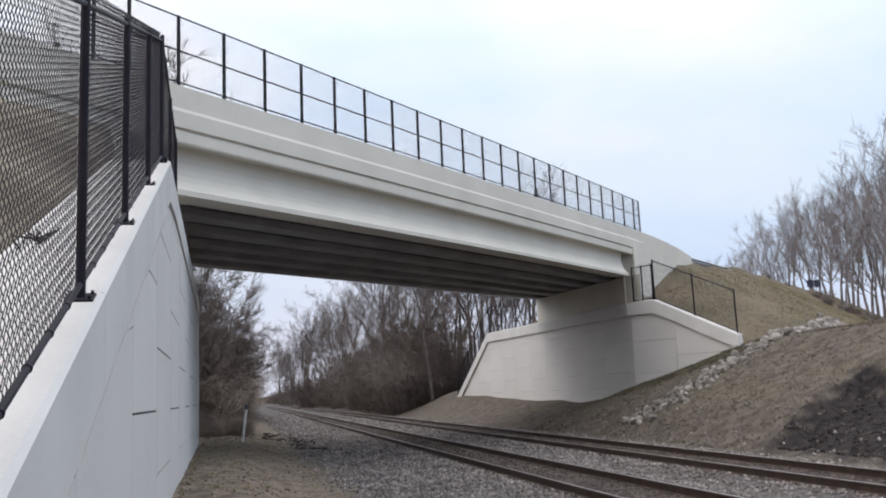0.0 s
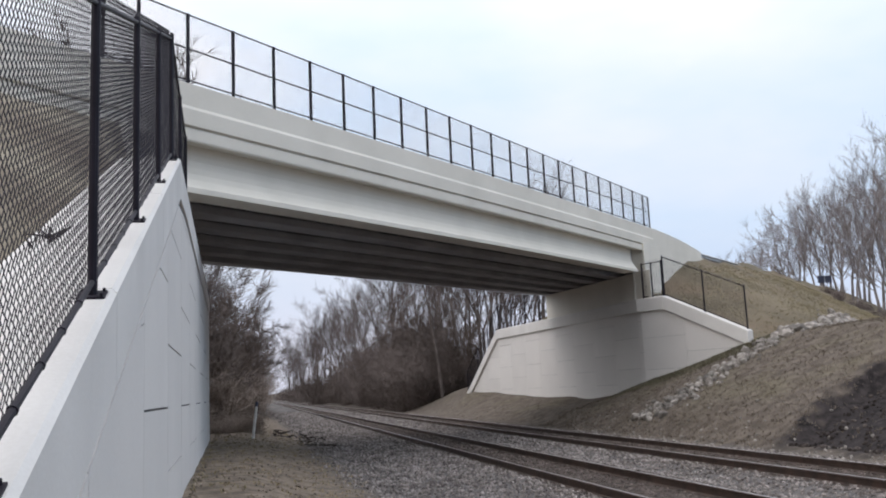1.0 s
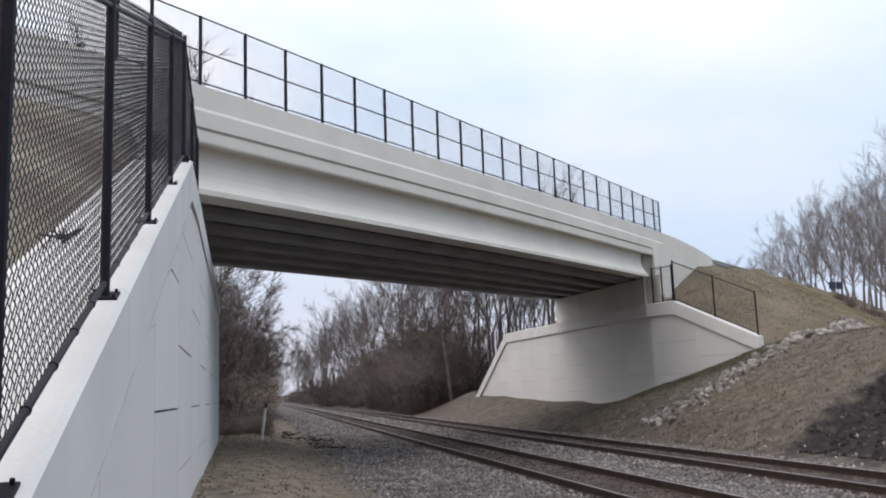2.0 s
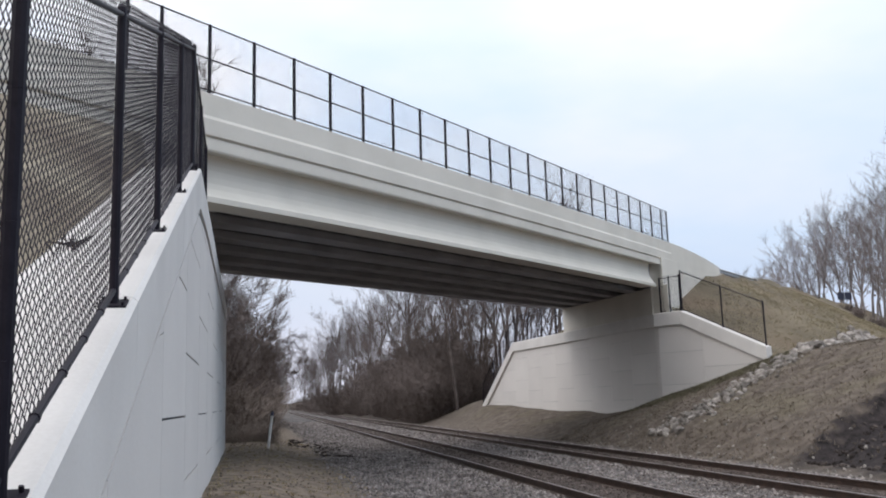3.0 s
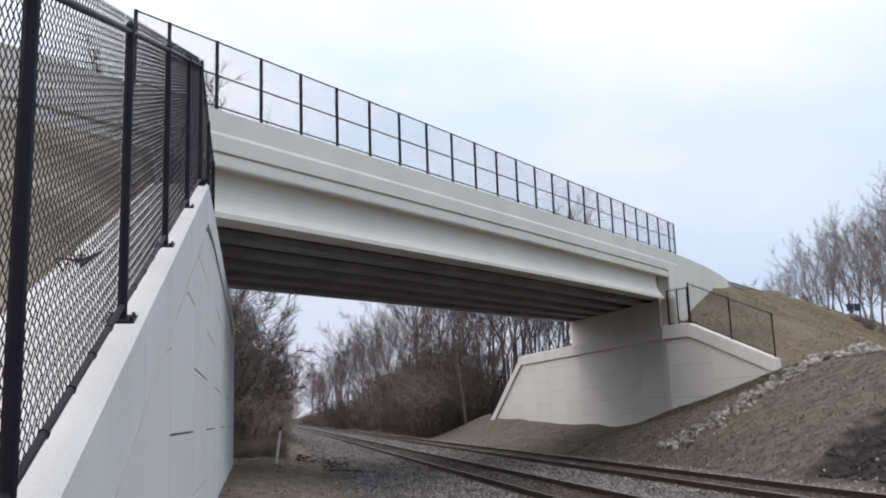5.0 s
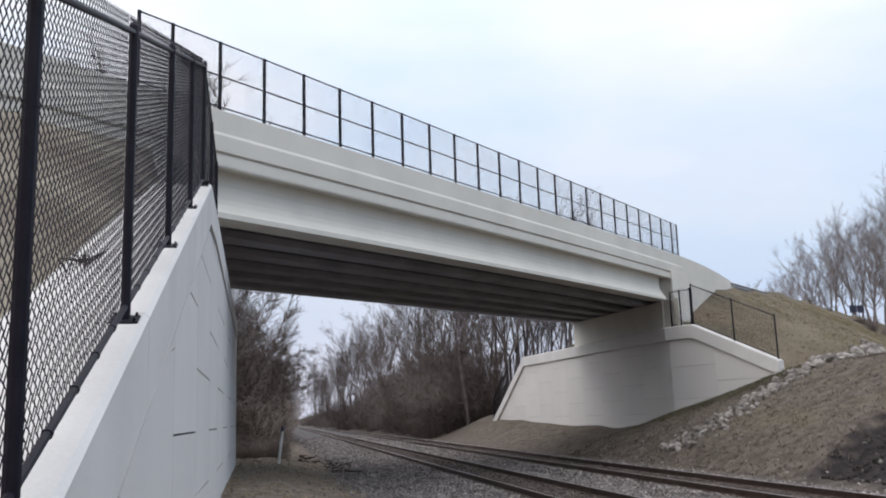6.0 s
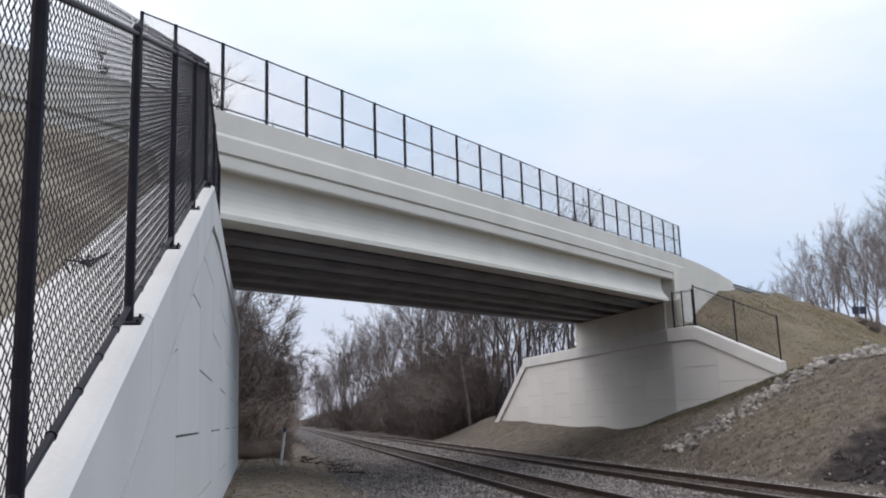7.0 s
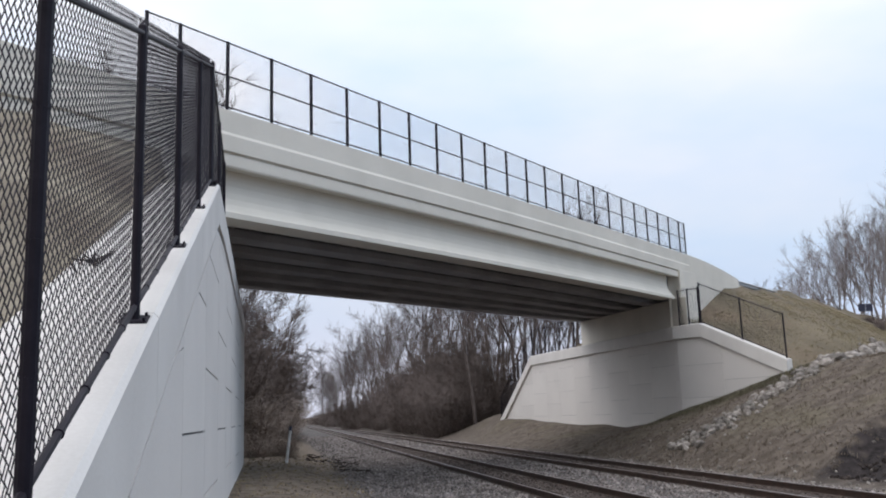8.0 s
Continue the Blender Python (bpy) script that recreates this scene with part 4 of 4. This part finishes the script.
# ---- dry grass ----
def scatter_grass(name, count, region, height, label, seed, material):
    """Tufts of thin bent blades; region(rng) gives a place."""
    rng = random.Random(seed)
    verts, faces = [], []
    for _ in range(count):
        x, y, z = region(rng)
        for _ in range(5):
            a, ln, w = rng.random() * 6.283, height * rng.uniform(0.4, 1.0), rng.uniform(0.006, 0.012)
            lx, ly = math.cos(a) * ln * rng.uniform(0.2, 0.9), math.sin(a) * ln * rng.uniform(0.2, 0.9)
            ox, oy = rng.gauss(0, 0.05), rng.gauss(0, 0.05)
            o = len(verts)
            sx, sy = -math.sin(a) * w, math.cos(a) * w
            verts += [(x + ox - sx, y + oy - sy, z - 0.02), (x + ox + sx, y + oy + sy, z - 0.02),
                      (x + ox + lx * 0.4 + sx * 0.7, y + oy + ly * 0.4 + sy * 0.7, z + ln * 0.6), (x + ox + lx * 0.4 - sx * 0.7, y + oy + ly * 0.4 - sy * 0.7, z + ln * 0.6),
                      (x + ox + lx, y + oy + ly, z + ln * 0.85)]
            faces += [(o, o + 1, o + 2, o + 3), (o + 3, o + 2, o + 4)]
    ob = new(name, mesh_of(name, verts, faces, material))
    tagged(ob, label, "grass", kind="stuff")


def on_bank(rng):
    while True:
        x, y = 13.0 + 14 * rng.random() ** 1.2, rng.uniform(15, 66)
        wall = FAR_P.x - 0.06 * (y - FAR_P.y) if y > FAR_P.y else FAR_P.x + (FAR_P.y - y) * 0.4455
        if x < wall - 0.1 or y < 33:
            if ((y < 21.6 + (x - 13.6) * 0.3 and x < 17.4) or y > 41) and rng.random() < 0.93:
                continue
            return x, y, ground_z(x, y)


def on_fill(rng):
    while True:
        s, d = rng.uniform(-3, 34), 13 * rng.random()
        p = BR_P + BR_D * s - BR_N * d
        if (p.x - FAR_P.x) > (FAR_P.y - p.y) * 0.4455 + 0.7:
            return p.x, p.y, road_fill_z(p.x, p.y) - 0.06


def on_wing_foot(rng):
    s, off = rng.uniform(-0.5, 8.0), -0.05 - 2.2 * rng.random() ** 1.3
    p = wing_at(s, off, 0)
    return p.x, p.y, ground_z(p.x, p.y)


def on_path(rng):
    x, y = rng.uniform(-1.6, 2.2), 7 + 38 * rng.random()
    x = max(x, -0.55 - 0.024 * y)
    return x, y, ground_z(x, y)


M_WEED = mat("withered_weeds", (0.185, 0.154, 0.122), (0.12, 0.098, 0.077), 0.95, 0.6, 20, 0.0, spread=0.4)
M_GREEN = mat("green_grass", (0.15, 0.136, 0.09), (0.095, 0.087, 0.058), 0.95, 0.6, 20, 0.0, spread=0.35)
M_OLIVE = mat("olive_grass", (0.27, 0.23, 0.15), (0.19, 0.165, 0.105), 0.95, 0.5, 20, 0.0, spread=0.35)
scatter_grass("dry_grass", 9000, on_bank, 0.08, "withered brown weeds and grass on the bank", 61, M_WEED)
scatter_grass("hill_grass", 14000, on_fill, 0.11, "olive and straw grass on the embankment slope", 62, M_OLIVE)
scatter_grass("foot_grass", 2600, on_wing_foot, 0.12, "short green grass along the foot of the wing wall", 64, M_GREEN)
scatter_grass("path_grass", 700, on_path, 0.06, "sparse straw grass in the dirt along the wall", 63, M_STRAW)


# ---- guard rail and roadside sign beyond the parapet ----
def build_guard_rail():
    g = empty("guard_rail", "grey galvanised steel guard rail on posts", "guard rail", at=tuple(bridge_at(11.6, 0.1, 0)))
    o = bridge_at(11.6, 0.1, 0)
    prof = [(0.0, 0.78), (-0.07, 0.72), (0.0, 0.66), (0.0, 0.60), (-0.07, 0.54), (0.0, 0.48), (0.02, 0.48), (0.02, 0.78)]
    bm = bmesh.new()
    loft(bm, [[bridge_at(u, 0.25 + v, 1.14 + z) - o for v, z in prof] for u in (11.5, 22)])
    part("beam", bm, M_STEEL, g)
    for k in range(6):
        bm = bmesh.new()
        add_box(bm, -0.06, 0.06, 0.02, 0.18, -0.3, 1.93, Matrix.Translation(bridge_at(12.0 + 1.9 * k, 0.25, 0.0) - o))
        part("post", bm, M_STEEL, g)


build_guard_rail()


def build_sign():
    s = empty("road_sign", "dark backs of two small road signs on a post", "sign", at=(57.2, 81.7, 8.35))
    s.scale = (0.68, 0.68, 0.68)
    bm = bmesh.new()
    add_box(bm, -0.05, 0.05, -0.05, 0.05, -1.5, 4.6)
    part("post", bm, M_STEEL, s)
    for dx in (-0.62, 0.62):
        bm = bmesh.new()
        add_box(bm, dx - 0.55, dx + 0.55, -0.09, -0.05, 3.4, 4.5)
        part("panel", bm, M_SIGN, s, "", 0.01)


build_sign()


# ---- dark litter beside the ballast ----
M_ROT = mat("rotten_wood", (0.05, 0.038, 0.032), (0.022, 0.017, 0.015), 0.95, 4, 30, 0.4, spread=0.3)
rd = random.Random(21)
for i in range(18):
    x, y = rd.uniform(0.7, 3.0), rd.uniform(33, 46)
    segs = []
    for _ in range(7):
        a, ln = rd.random() * 6.283, rd.uniform(0.15, 0.5)
        ox, oy, oz = rd.gauss(0, 0.18), rd.gauss(0, 0.12), rd.uniform(0.0, 0.08)
        segs.append(((ox, oy, oz), (ox + math.cos(a) * ln, oy + math.sin(a) * ln * 0.6, oz + rd.uniform(-0.02, 0.10)), rd.uniform(0.012, 0.035), 0.008))
    v, f = tube_np(segs, 5)
    o = new("wood_debris", mesh_of("wood_debris", v, f, M_ROT))
    o.location = (x, y, ground_z(x, y) - 0.01)
    tagged(o, "dark heap of rotten branches at the ballast edge", "debris", "litter by the track")


# a dead branch lying behind the fence, against the slope
rb = random.Random(77)
segs = []
for i in range(9):
    a, ln = rb.uniform(-0.6, 0.6) + (0 if i % 3 else 1.2), rb.uniform(0.10, 0.26)
    ox, oy = rb.gauss(0, 0.05), rb.gauss(0, 0.10)
    segs.append(((ox, oy, 0.01), (ox - math.sin(a) * ln, oy + math.cos(a) * ln, rb.uniform(0.02, 0.09)), rb.uniform(0.008, 0.016), 0.004))
v, f = tube_np(segs, 5)
o = new("dead_branch", mesh_of("dead_branch", v, f, M_ROT))
o.matrix_basis = pose(*near_at(7.2, 0.72, coping_z(7.2) + 0.01), 20.4, 0, 0)
tagged(o, "dark dead branch lying on the coping behind the fence", "branch")


# ---- soil clods of the eroded cut, and pale stones along the bank's foot ----
M_CLOD = mat("dark_soil", (0.07, 0.058, 0.052), (0.022, 0.018, 0.017), 0.95, 3, 30, 0.4, spread=0.4)


def scatter_lumps(name, count, place, lo, hi, material, label, category, seed):
    rng = random.Random(seed)
    base = [Vector(v.co) for v in ROCKS[1].vertices]
    tris = [tuple(p.vertices) for p in ROCKS[1].polygons]
    verts, faces = [], []
    for _ in range(count):
        x, y = place(rng)
        size = rng.uniform(lo, hi)
        q = Euler((rng.random() * 6, rng.random() * 6, rng.random() * 6)).to_matrix()
        o = len(verts)
        c = Vector((x, y, max(ground_z(x, y), road_fill_z(x, y) - 0.06 if x > 20 else -9.0) + size * 0.15))
        verts += [tuple(c + q @ (b * size * rng.uniform(0.8, 1.15))) for b in base]
        faces += [tuple(o + i for i in t) for t in tris]
    tagged(new(name, mesh_of(name, verts, faces, material)), label, category, kind="stuff")


def in_cut(rng):
    x = rng.uniform(13.2, 17.2)
    return x, 21.4 + (x - 13.6) * 0.3 - rng.random() ** 1.4 * 6


def in_channel(rng):
    return on_channel(rng, 0.50)


def at_foot(rng):
    return 12.7 + 2.6 * rng.random() ** 1.6, rng.uniform(15, 36)


def on_dirt(rng):
    y = 7 + 38 * rng.random() ** 1.3
    return max(rng.uniform(-1.6, 2.4), -0.56 - 0.024 * y + 0.1 * rng.random()), y


M_EARTH = mat("dry_earth_clods", (0.25, 0.203, 0.157), (0.14, 0.113, 0.087), 0.95, 3, 30, 0.4, spread=0.5)
scatter_lumps("earth_clods", 2200, on_dirt, 0.010, 0.035, M_EARTH, "crumbled brown earth and grit along the wall's foot", "soil", 74)
scatter_lumps("soil_clods", 420, in_cut, 0.02, 0.09, M_CLOD, "dark crumbled soil on the eroded cut", "soil", 71)
scatter_lumps("rock_rubble", 1100, in_channel, 0.07, 0.16, M_ROCK, "small limestone rubble filling the drainage channel", "stones", 73)
scatter_lumps("loose_stones", 260, at_foot, 0.02, 0.07, M_ROCK, "small pale stones strewn along the foot of the bank", "stones", 72)


# ---- sleepers ----
def build_ties():
    bm = bmesh.new()
    add_box(bm, -0.55, 2.05, -0.11, 0.11, -0.36, -0.175)
    bmesh.ops.bevel(bm, geom=list(bm.edges), offset=0.012, segments=1, affect="EDGES")
    bmesh.ops.recalc_face_normals(bm, faces=bm.faces)
    me = bpy.data.meshes.new("sleeper")
    bm.to_mesh(me)
    bm.free()
    me.materials.append(M_TIE)
    r = random.Random(3)
    for tr in TRACKS:
        for k in range(140):
            part_me("sleeper", me, tr, "", Matrix.Translation((r.uniform(-0.04, 0.04), 4 + 0.51 * k, r.uniform(0, 0.02))) @ Matrix.Rotation(r.uniform(-0.015, 0.015), 4, "Z"))


build_ties()
